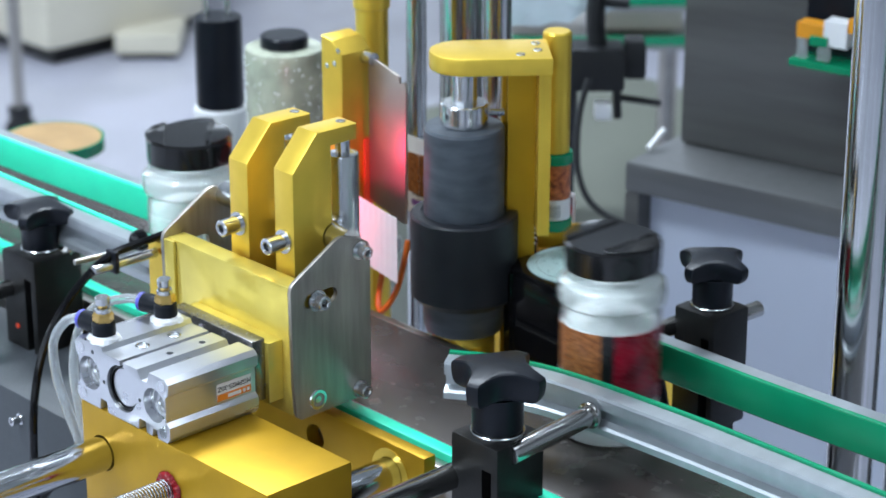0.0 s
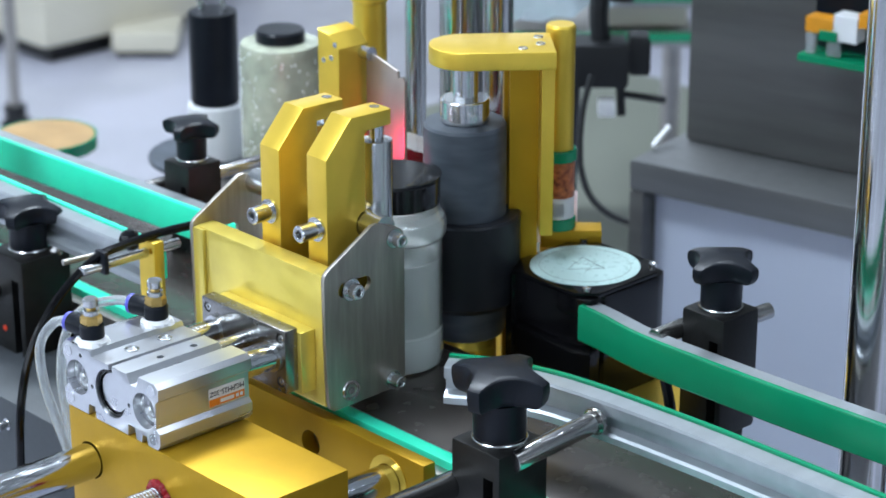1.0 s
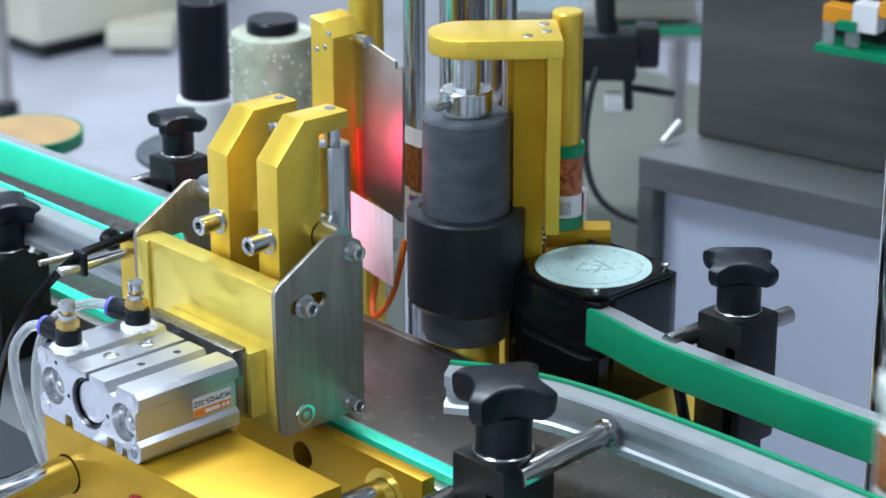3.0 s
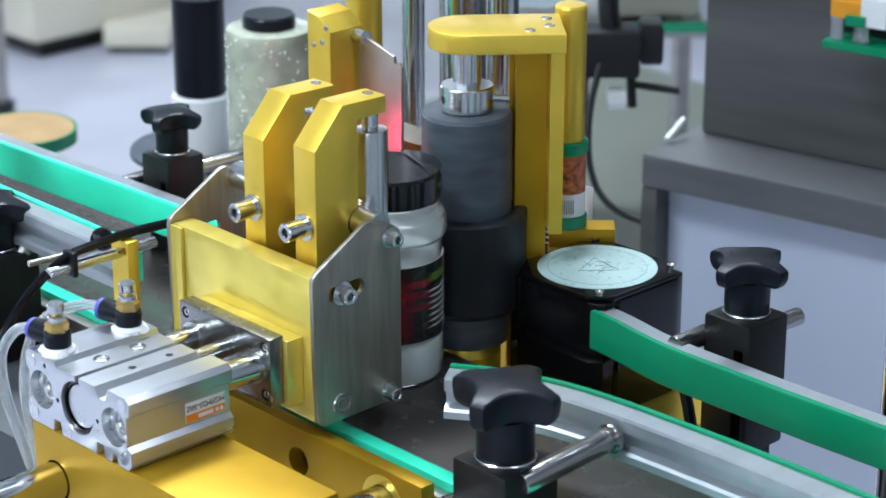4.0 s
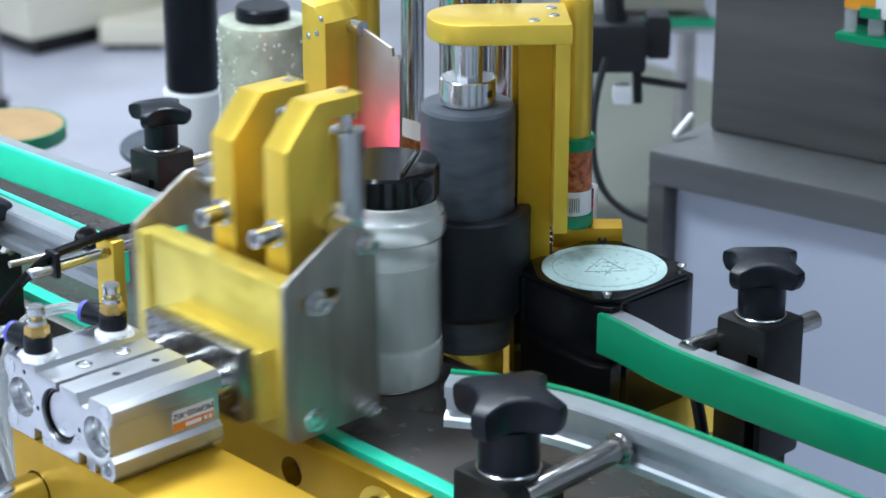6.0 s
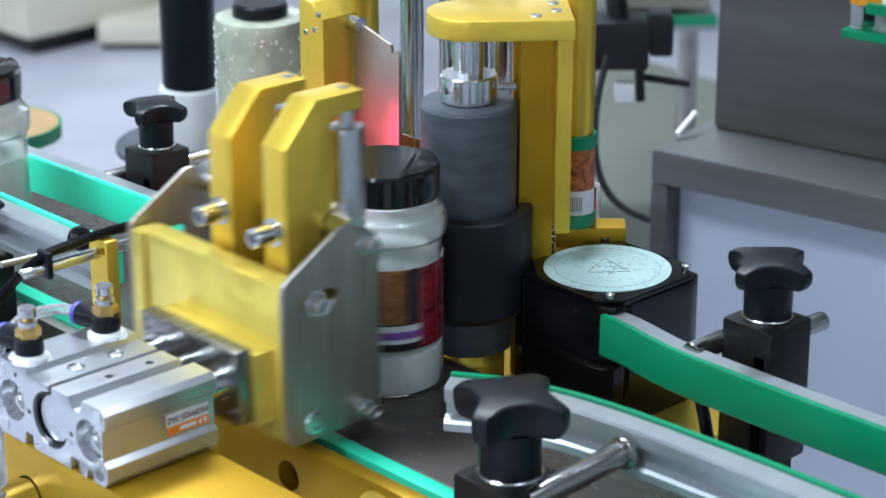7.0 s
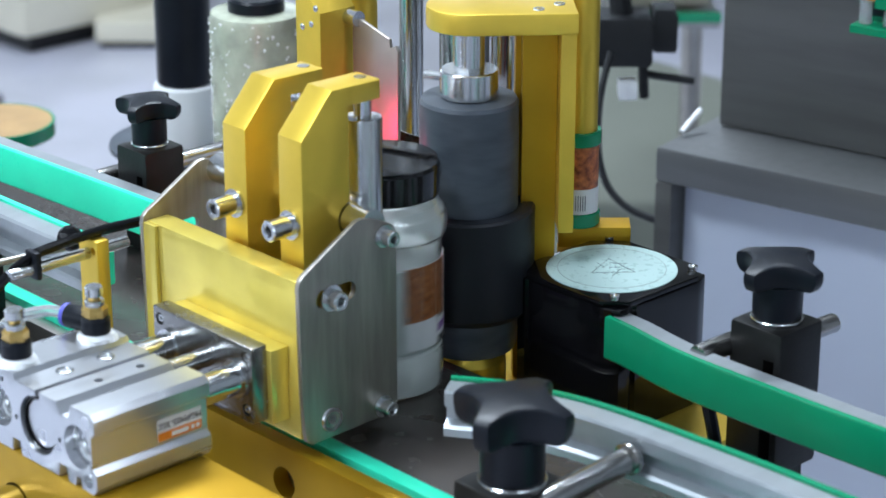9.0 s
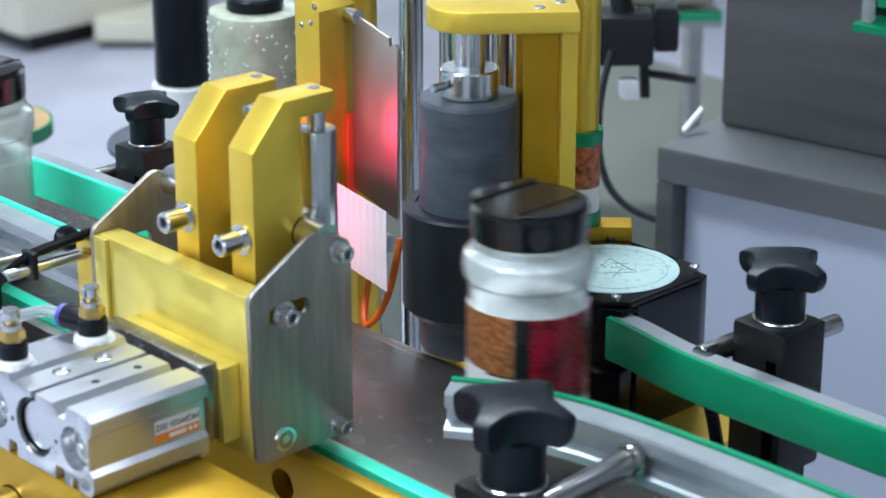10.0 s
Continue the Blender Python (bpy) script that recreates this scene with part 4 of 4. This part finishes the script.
for u in (0.004, 0.021, 0.027):
    part("bottle", rod(B(), (*T(u, 0.008), 0.0125), (*T(u, 0.008), 0.030), 0.0045 if u < 0.01 else 0.0030, seg=20, bevel=0.001), CLEAR, tray)

# ---- dim equipment in the distance ----
DARK = material("dark_equipment_paint", (0.010, 0.011, 0.013), 0.5, 0, 0.3, 8)
eq = thing("camera_stand", (-0.353, 0.803, -0.92), "black jointed equipment stand behind the machine", "stand")
E = turned(-0.3533, 0.8033, 46.8)
EZ = -0.0650


def ebox(u0, u1, v0, v1, z0, z1, bevel=0.003):
    return prism(B(), [E(u0, v0), E(u1, v0), E(u1, v1), E(u0, v1)], "z", EZ + z0, EZ + z1, bevel)


part("head", ebox(-0.034, 0.016, 0.0, 0.04, -0.022, 0.020, 0.006), DARK, eq)
part("wing", ebox(0.0165, 0.036, 0.006, 0.034, -0.012, 0.026, 0.006), DARK, eq)
part("neck", tube(B(), [(*E(-0.008, 0.02), EZ + 0.018), (*E(-0.011, 0.02), EZ + 0.045), (*E(-0.006, 0.02), EZ + 0.10)], 0.009, 10, 4), DARK, eq)
part("side_arm", tube(B(), [(*E(-0.004, 0.02), EZ + 0.060), (*E(0.020, 0.02), EZ + 0.058)], 0.005, 8, 3), DARK, eq)
part("socket", ebox(-0.010, 0.005, 0.004, 0.020, -0.050, -0.034, 0.003), WHITE, eq, "small white socket")
part("bracket", tube(B(), [(*E(0.010, 0.02), EZ - 0.020), (*E(0.012, 0.02), EZ - 0.052)], 0.0042, 8, 3), DARK, eq)
part("cross_rod", tube(B(), [(*E(0.012, 0.02), EZ - 0.032), (*E(0.052, 0.02), EZ - 0.038)], 0.0034, 8, 3), DARK, eq)
part("leg", rod(B(), (*E(-0.044, 0.06), -0.92), (*E(-0.030, 0.030), EZ - 0.018), 0.005), DARK, eq)
cb = thing("hanging_cable", (-0.35, 0.75, -0.3), "black cable sagging beside the cabinet", "cable")
part("sheath", tube(B(), [(-0.357, 0.782, -0.069), (-0.355, 0.770, -0.096), (-0.350, 0.761, -0.122), (-0.342, 0.755, -0.149), (-0.330, 0.755, -0.171), (-0.314, 0.763, -0.186), (-0.295, 0.778, -0.195)], 0.0030, 10, 6), DARK, cb)
CREAM = material("cream_machine_paint", (0.62, 0.58, 0.47), 0.5, 0, 0.12, 3)
for x0, x1, y0, y1, z0, z1, mat, name, label in (
        (-3.95, -3.11, 2.02, 2.45, -0.88, -0.40, CREAM, "cream_machine", "cream painted machine housing in the distance"),
        (-2.3, -1.5, 3.6, 4.2, -0.90, -0.3, WALL, "grey_machine", "pale grey machine housing in the distance"),
        # Added box: its dark tone stands in for floor that reflects less.
        (-1.45, -0.50, 1.25, 1.95, -0.90, -0.52, material("green_grey_floor_tone", (0.13, 0.14, 0.115), 0.5, 0, 0.12, 4), "dull_floor_box", "green grey box standing in for duller floor behind the cabinet"),
        # The last four are unseen boxes, added to break up the floor's reflections.
        (-4.9, -4.2, 2.9, 3.5, -0.86, 1.1, DARK, "reflection_breaker", "dark unseen box darkening the floor reflection"),
        (-4.0, -3.5, 3.3, 3.9, -0.86, 0.6, CREAM, "cream_reflection_breaker", "cream unseen box breaking up the floor reflection"),
        (-3.55, -3.1, 4.2, 4.9, -0.86, 1.3, DARK, "reflection_breaker", "tall dark unseen box darkening the floor reflection"),
        (-5.2, -4.2, 5.0, 5.8, -0.86, -0.2, WALL, "grey_reflection_breaker", "pale grey unseen box far across the hall")):
    f = thing(name, ((x0 + x1) / 2, (y0 + y1) / 2, -0.92), label, "machine")
    part("case", box(B(), x0, x1, y0, y1, z0, z1, 0.02), mat, f)
    part("plinth", box(B(), x0 + 0.04, x1 - 0.04, y0 + 0.04, y1 - 0.04, -0.92, z0), DARK, f)
# Low cream slab, added in place of a cream reflection on the floor.
N = turned(-3.076, 2.170, 46.8)
crate = thing("cream_reflection_slab", (*N(0.07, 0.1), -0.92), "low cream slab added for a reflection on the floor", "crate")
part("case", prism(B(), [N(0, 0), N(0.140, 0), N(0.140, 0.16), N(0, 0.16)], "z", -0.905, -0.862, 0.004), CREAM, crate)
part("runner", prism(B(), [N(0.01, 0.01), N(0.130, 0.01), N(0.130, 0.15), N(0.01, 0.15)], "z", -0.92, -0.905), DARK, crate)
N = turned(-3.389, 2.293, 46.8)
base = thing("skid_machine", (*N(0.12, 0.2), -0.92), "long dark machine base with pale top", "machine")
part("skid", prism(B(), [N(0, 0), N(0.26, 0), N(0.26, 0.3), N(0, 0.3)], "z", -0.92, -0.900, 0.004), DARK, base)
part("case", prism(B(), [N(0.07, 0.02), N(0.25, 0.02), N(0.25, 0.3), N(0.07, 0.3)], "z", -0.8998, -0.70, 0.01), CREAM, base)
p = thing("support_post", (-2.740, 1.700, -0.92), "grey steel post on a dark caster", "post")
part("bar", rod(B(), (-2.740, 1.700, -0.845), (-2.740, 1.700, 0.6), 0.012), STEEL, p)
part("collar", rod(B(), (-2.740, 1.700, -0.862), (-2.740, 1.700, -0.845), 0.022), DARK, p)
part("caster", rod(B(), (-2.754, 1.714, -0.891), (-2.726, 1.686, -0.891), 0.029, bevel=0.004), DARK, p)
FILM = material("crumpled_clear_film", (0.72, 0.80, 0.84), 0.2, 0, 0.1, 30, trans=0.35, ior=1.2)
fl = thing("plastic_film", (-0.42, 0.79, -0.05), "crumpled clear plastic film over the machine", "film")
bmf = B()
vs = [[bmf.verts.new((-0.462 + 0.010 * i + 0.006 * random.random(), 0.752 + 0.010 * i + 0.012 * random.random(), -0.048 + 0.014 * j + 0.003 * i + 0.010 * random.random())) for j in range(6)] for i in range(9)]
for i in range(8):
    for j in range(5):
        bmf.faces.new((vs[i][j], vs[i + 1][j], vs[i + 1][j + 1], vs[i][j + 1]))
bmesh.ops.solidify(bmf, geom=bmf.faces[:], thickness=0.002)
part("sheet", bmf, FILM, fl)
fs = thing("far_shelf", (-0.795, 1.345, -0.92), "pale shelf frame with green edges behind the machine", "shelf")
G = turned(-0.7951, 1.3455, 46.8)
for dz in (-0.0235, 0.026):
    part("board", prism(B(), [G(-0.16, 0), G(0.06, 0), G(0.06, 0.2), G(-0.16, 0.2)], "z", -0.2125 + dz - 0.012, -0.2125 + dz - 0.0052, 0.001), STEEL, fs)
    part("edge", prism(B(), [G(-0.16, -0.004), G(0.06, -0.004), G(0.06, 0.01), G(-0.16, 0.01)], "z", -0.2125 + dz - 0.005, -0.2125 + dz + 0.005, 0.001), GREEN, fs, "green shelf edge")
part("case", prism(B(), [G(-0.05, 0.03), G(0.05, 0.03), G(0.05, 0.15), G(-0.05, 0.15)], "z", -0.2125 - 0.0183, -0.2125 + 0.0135, 0.004), CREAM, fs, "pale housing on the shelf")
for u in (-0.14, 0.04):
    part("leg", rod(B(), (*G(u, 0.1), -0.92), (*G(u, 0.1), -0.2125 - 0.0355), 0.012), STEEL, fs)

# ---- jars ----
LID = material("glossy_black_jar_lid", (0.010, 0.010, 0.011), 0.15, 0, 0.2, 40, 0.05, 200, coat=0.0, rvary=0.06, spec=0.5)
PET = material("clear_jar_plastic", (0.86, 0.89, 0.88), 0.18, 0, 0.02, 30, trans=0.94, ior=1.22, rvary=0.03, coat=0.6)
DUST = material("clinging_powder_dust", (0.66, 0.70, 0.69), 0.6, 0, 0.10, 70, 0.2, 300)
DUST.node_tree.nodes["Principled BSDF"].inputs["Alpha"].default_value = 0.58
POWDER = material("white_powder", (0.90, 0.91, 0.91), 0.8, 0, 0.06, 60, 0.3, 400)
JR = 0.0307
OUTER = [(0, 0.0), (0.0282, 0.0), (0.0309, 0.0020), (0.0313, 0.0060), (0.0313, 0.0230), (0.0304, 0.0252), (JR, 0.0272), (JR, 0.0850), (0.0312, 0.0868), (0.0328, 0.0885), (0.0334, 0.0915), (0.0334, 0.0975), (0.0326, 0.1005), (0.0305, 0.1025), (0.0292, 0.1050), (0.0284, 0.1085), (0.0262, 0.1095), (0.0262, 0.1170)]
INNER = [(r - 0.0012 if r > 0.01 else r, z + (0.0012 if z < 0.001 else 0)) for r, z in OUTER]
PATH = [(-2.6, 0.150), (-0.45, 0.152), (-0.30, 0.163), (-0.20, 0.180), (-0.15, 0.188), (-0.03, 0.208), (0.005, 0.2315), (0.06, 0.2335), (0.10, 0.240), (0.16, 0.248), (0.22, 0.255), (0.29, 0.262), (0.40, 0.266), (1.6, 0.31)]


def lane(x):
    """How far back the jar stands at x on its way along the belt."""
    for (a, p), (b, q) in zip(PATH, PATH[1:]):
        if x <= b:
            return p + (q - p) * max(0.0, (x - a)) / (b - a)
    return PATH[-1][1]


def jar():
    root = new("spice_jar")
    ORIGIN[root] = Vector((0, 0, 0))
    tagged(root, "clear ribbed plastic jar of white powder, black flip lid", "jar", "jars on the conveyor")
    part("body", lathe(B(), OUTER + INNER[::-1], (0, 0, 0), None, 56), PET, root, "clear plastic jar body").visible_shadow = False
    part("powder", lathe(B(), [(0, 0.0016), (0.0293, 0.0016), (0.0299, 0.0050), (0.0299, 0.0235), (0.0291, 0.0262), (0.0294, 0.0290), (0.0294, 0.0735), (0.0286, 0.0745), (0.015, 0.0752), (0, 0.0748)], (0, 0, 0), None, 48), POWDER, root, "white powder filling")
    part("dust", lathe(B(), [(0.0294, 0.0740), (0.0294, 0.0855), (0.0300, 0.0872), (0.0315, 0.0890), (0.0319, 0.0915), (0.0319, 0.0975), (0.0312, 0.1000), (0.0292, 0.1018), (0.0280, 0.1045)], (0, 0, 0), None, 48), DUST, root, "powder dust clinging inside").visible_shadow = False
    lid = part("lid", lathe(B(), [(0.0266, 0.1096), (0.0289, 0.1096), (0.0294, 0.1106), (0.0296, 0.1252), (0.0284, 0.1270), (0, 0.1272)], (0, 0, 0), None, 64), LID, root, "glossy black lid")
    seam = [(0.0284 * math.cos(a), 0.0284 * math.sin(a)) for a in (radians(-58 + 116 * k / 16) for k in range(17))]
    part("flap", prism(B(), [(x, y) for x, y in seam], "z", 0.1273, 0.1284, 0.0004), LID, lid)
    seam = [(-x - 0.002, y) for x, y in seam]
    part("flap", prism(B(), seam, "z", 0.1273, 0.1284, 0.0004), LID, lid)
    part("hinge", box(B(), 0.012, 0.0142, -0.02, 0.02, 0.1273, 0.1289, 0.0003), LID, lid)
    for a in (-35, 150):
        part("tab", rod(B(), (0.0290 * math.cos(radians(a)), 0.0290 * math.sin(radians(a)), 0.118), (0.0304 * math.cos(radians(a)), 0.0304 * math.sin(radians(a)), 0.118), 0.006, seg=16), LID, lid)
    return root


# Each jar: when the press takes it and when it lets go.
TAKEN = [(-1.76, -0.66), (0.66, 1.75), (3.20, 4.36), (5.95, 7.07), (8.55, 9.60), (11.45, 12.5)]
STOPS = {r: stop for (_, r), stop in zip(TAKEN, (-0.62, 1.79, 4.36, 7.06, 9.66, 12.54))}
SPIN = 12.566
# Two jars leave a little faster than the rest.
PACE = {4.36: 1.09, 7.07: 1.05}
AWAY = [(0, 0.004), (0.1, 0.013), (0.2, 0.038), (0.3, 0.064), (0.4, 0.090), (0.5, 0.117), (0.6, 0.147), (0.7, 0.180), (0.8, 0.212), (0.9, 0.245), (1.0, 0.278), (1.1, 0.312), (1.2, 0.347)]
COMING = [(-1.48, -0.300), (-1.15, -0.250), (-0.85, -0.202), (-0.58, -0.156), (-0.40, -0.120), (-0.2, -0.080), (-0.05, -0.042)]
HOLD = (RX + 0.0065, RY - 0.0367 - JR - 0.0008)


def jar_at(k, t):
    """The jar's x, y and turn in degrees at t seconds."""
    a, r = TAKEN[k]
    u = t - a
    if u < COMING[0][0]:
        x = COMING[0][1] + 0.165 * (u - COMING[0][0])
        return x, lane(x), spun(a, r, a)
    if t < a + 0.06:
        pts = COMING + [(0.06, HOLD[0])]
        for (p, x0), (q, x1) in zip(pts, pts[1:]):
            if u <= q:
                x = x0 + (x1 - x0) * (u - p) / (q - p)
                w = max(0.0, (u + 0.05) / 0.11)
                return x, lane(x) * (1 - w) + HOLD[1] * w, spun(a, r, a)
    if t <= r:
        return HOLD[0], HOLD[1], spun(a, r, t)
    u = (t - r) * PACE.get(r, 1.0)
    if u >= AWAY[-1][0]:
        x = AWAY[-1][1] + 0.36 * (u - AWAY[-1][0])
        return x, lane(x), 0.0
    for (p, x0), (q, x1) in zip(AWAY, AWAY[1:]):
        if u <= q:
            x = x0 + (x1 - x0) * (u - p) / (q - p)
            w = max(0.0, 1 - u / 0.15)
            return x + (HOLD[0] - AWAY[0][1]) * w, lane(x) * (1 - w) + HOLD[1] * w, spun(a, r, t)


def spun(a, r, t):
    """Degrees still to turn: the jar rolls from its being taken until it is let go."""
    return math.degrees(SPIN) * max(0.0, STOPS[r] - max(t, a + 0.06))


JARS = [jar() for _ in TAKEN]

# ---- labels: strips that leave the web and wrap round the jars ----
STRIPS, ARC = 24, 14.4
WIDE = JR * radians(ARC)
LOW_Z, HIGH_Z = BELT_Z + 0.0280, BELT_Z + 0.0755
LR = JR + 0.0005


def strip_mesh(print_mat, n):
    b = bmesh.new()
    rows = []
    for k in range(5):
        a = radians(-ARC / 2 + ARC * k / 4)
        rows.append([b.verts.new((r * math.cos(a) - LR, r * math.sin(a), z)) for r in (LR, LR - 0.0003) for z in (LOW_Z, HIGH_Z)])
    for p, q in zip(rows, rows[1:]):
        for i, j, m in ((0, 1, 0), (3, 2, 1), (2, 0, 1), (1, 3, 1)):
            b.faces.new((p[i], q[i], q[j], p[j])).material_index = m
    for p in (rows[0], rows[-1]):
        b.faces.new((p[0], p[1], p[3], p[2])).material_index = 1
    sheet = b.loops.layers.uv.new("sheet")
    for f in b.faces:
        for l in f.loops:
            l[sheet].uv = (n * WIDE + l.vert.co.y, l.vert.co.z)
    me = bpy.data.meshes.new("strip")
    bmesh.ops.recalc_face_normals(b, faces=b.faces)
    b.to_mesh(me)
    b.free()
    me.materials.append(print_mat)
    me.materials.append(PAPER)
    return me


PRINT_MAROON = material("maroon_berry_print", (0.26, 0.006, 0.022), 0.28, 0, 0.5, 60, second=(0.10, 0.004, 0.012), spread=(0.35, 0.66), uv=True)
SEEDS = material("brown_seed_label_print", (0.40, 0.15, 0.05), 0.30, 0, 0.5, 330, second=(0.09, 0.022, 0.010), spread=(0.30, 0.70), uv=True)
WINE = material("wine_red_label_print", (0.30, 0.008, 0.02), 0.28, 0, 0.5, 60, second=(0.03, 0.003, 0.006), spread=(0.40, 0.64), uv=True)
PRINT_GREEN = material("green_leaf_print", (0.10, 0.22, 0.03), 0.3, 0, 0.4, 90)
VIOLET = material("violet_badge_print", (0.25, 0.10, 0.42), 0.3, 0, 0.15, 90)
# Final angles run from the leading edge, once round, to the seam.
EDGE, LAP = -130.0, 224.4
LOOKS = {}
for k in range(STRIPS):
    ang = EDGE + ARC / 2 + k * ARC
    LOOKS[k] = (ang, SEEDS if ang < -52 else PRINT_BLACK if ang < -42 else PRINT_MAROON if ang < 46 else WINE if ang < 82 else PRINT_BLACK if ang < 172 else PAPER)
STRIP_MESH = {k: strip_mesh(LOOKS[k][1], k) for k in range(STRIPS)}


def patch(parent, y0, y1, z0, z1, mat, name):
    """A print that follows the strip's bend."""
    b = bmesh.new()
    rows = []
    for k in range(4):
        a = (y0 + (y1 - y0) * k / 3) / LR
        rows.append([b.verts.new(((LR + 0.00015) * math.cos(a) - LR, (LR + 0.00015) * math.sin(a), LOW_Z + z)) for z in (z0, z1)])
    for p, q in zip(rows, rows[1:]):
        b.faces.new((p[0], q[0], q[1], p[1]))
    return part(name, b, mat, parent)


NIP = [(RX, RY - 0.0371), (-0.0450, 0.2680), (-0.1180, 0.2840), (-0.1680, 0.2955), (-0.1930, 0.3300), (-0.1915, 0.3720), (-0.1780, 0.3735), (-0.1440, 0.3725), (-0.0800, 0.3800), (-0.0100, 0.3800), (-0.0050, 0.3950), (-0.2050, 0.3990)]


def web_at(s):
    """The pose of the web s metres before the nip; the far end hangs down towards the reel."""
    for (x0, y0), (x1, y1) in zip(NIP, NIP[1:]):
        d = math.hypot(x1 - x0, y1 - y0)
        if s <= d:
            f = s / d
            return x0 + (x1 - x0) * f, y0 + (y1 - y0) * f, 0.0, math.degrees(math.atan2(y0 - y1, x0 - x1)) + 90
        s -= d
    x, y = NIP[-1]
    return x - 0.02, y, -0.06 - s * 0.5, math.degrees(math.atan2(0, 1)) + 90


def fed(t):
    """Metres of web let off by t seconds; a label's whole pitch for each jar."""
    out = 0.0
    for a, r in TAKEN[1:5]:
        left = radians(spun(a, r, t) - LAP) * JR
        start, stop = LEAD + STRIPS * WIDE + TAIL, TAIL
        out += start - min(start, max(stop, left))
    return out


LEAD, TAIL = 0.038, 0.0055
PITCH = LEAD + STRIPS * WIDE


def strip_at(k, n, t):
    """Strip n of the label for jar k: on the web, or on the jar once it has reached the nip."""
    a, r = TAKEN[k]
    turn = spun(a, r, t)
    if k == 0 or (t > a and radians(turn - LAP) * JR <= TAIL + (STRIPS - 1 - n + 0.5) * WIDE):
        x, y, turn = jar_at(k, t)
        ang = LOOKS[n][0] + turn
        return pose(x + LR * math.cos(radians(ang)), y + LR * math.sin(radians(ang)), 0, 0, 0, ang)
    s = LEAD + (k - 1) * PITCH + (n + 0.5) * WIDE - fed(t)
    x, y, z, face = web_at(max(0.0, s))
    return pose(x, y, z, 0, 0, face)


LABELS = []
for k in range(6):
    root = new("product_label")
    ORIGIN[root] = Vector((0, 0, 0))
    tagged(root, "brown and dark red printed jar label, pale back", "label", "jar labels")
    strips = []
    for n in range(STRIPS):
        s = new("strip", STRIP_MESH[n])
        s.parent = root
        ORIGIN[s] = Vector((0, 0, 0))
        ang, mat = LOOKS[n]
        if 114 < ang < 172:
            patch(s, -0.0040, 0.0040, 0.036, 0.041, PRINT_GREEN, "leaf_print")
            for j in range(7):
                patch(s, -0.0036, 0.0030 + 0.0006 * (j % 2), 0.007 + j * 0.0038, 0.0082 + j * 0.0038, PAPER, "text_bar")
        elif mat is PAPER:
            patch(s, -0.0040, 0.0040, 0.028, 0.045, PRINT_RED, "red_print")
            for j in range(6):
                patch(s, -0.0034 + j * 0.00115, -0.0029 + j * 0.00115, 0.006, 0.018, INK, "code_bar")
        elif ang < -82:
            patch(s, -0.0041, 0.0041, 0.0002, 0.0165, PAPER, "white_panel")
        elif 82 < ang < 114:
            for z in (0.020, 0.027, 0.034):
                patch(s, -0.0036, 0.0024, z, z + 0.0045, PRINT_RED, "text_block")
        elif ang < -50:
            patch(s, -0.0041, 0.0041, 0.0002, 0.0160, PRINT_BLACK, "dark_band")
            patch(s, -0.0040, 0.0040, 0.0045, 0.0150, PAPER, "badge").location.x += 0.0001
            patch(s, -0.0040, 0.0040, 0.0070, 0.0115, VIOLET, "badge_band").location.x += 0.0002
        strips.append(s)
    LABELS.append(strips)


def fine(k):
    """Tenths of a second, and closer steps while jar k turns under the press."""
    a, r = TAKEN[k]
    close = [a + 0.06 + 0.025 * i for i in range(48)] + [r, STOPS[r]]
    return sorted({round(t, 3) for t in [i * 0.1 for i in range(101)] + [t for t in close if 0 < t < 10 and t <= r + 0.1]})


def motions():
    ticks = [i * 0.1 for i in range(101)]
    for k, ob in enumerate(JARS):
        rows = fine(k)
        walk(ob, [(t, pose(jar_at(k, t)[0], jar_at(k, t)[1], BELT_Z, 0, 0, jar_at(k, t)[2])) for t in rows])
    for k, strips in enumerate(LABELS):
        for n, ob in enumerate(strips):
            rows, last = [], None
            for t in fine(k):
                m = strip_at(k, n, t)
                if last is None or t == 10.0 or (m.translation - last[1].translation).length > 1e-6 or rows[-1][0] < last[0] - 1e-6 or abs(m.to_quaternion().rotation_difference(last[1].to_quaternion()).angle) > 1e-4:
                    if last is not None and rows[-1][0] < last[0]:
                        rows.append(last)
                    rows.append((t, m))
                last = (t, m)
            walk(ob, rows)
    out = Vector((0, STROKE, 0))
    home, rows = head.location.copy(), []
    rows.append((0, Matrix.Translation(home)))
    for (a, _), r in zip(TAKEN[1:5], (1.66, 4.19, 6.89, 9.50)):
        for t, f in ((a - 0.02, 0), (a + 0.10, 1), (r, 1), (r + 0.11, 0.55), (r + 0.185, 0)):
            rows.append((t, Matrix.Translation(home + out * f)))
    walk(head, [row for row in rows if row[0] < 10] + [(10, Matrix.Translation(home))])
    turned_by, rows = 0.0, []
    for t in ticks:
        rows.append((t, pose(*ORIGIN[wrap], 0, 0, turned_by)))
        rate = 62.0 if any(a < t < r for a, r in TAKEN) else 14.0
        turned_by += rate
    walk(wrap, rows)


STROKE = 0.0297
motions()
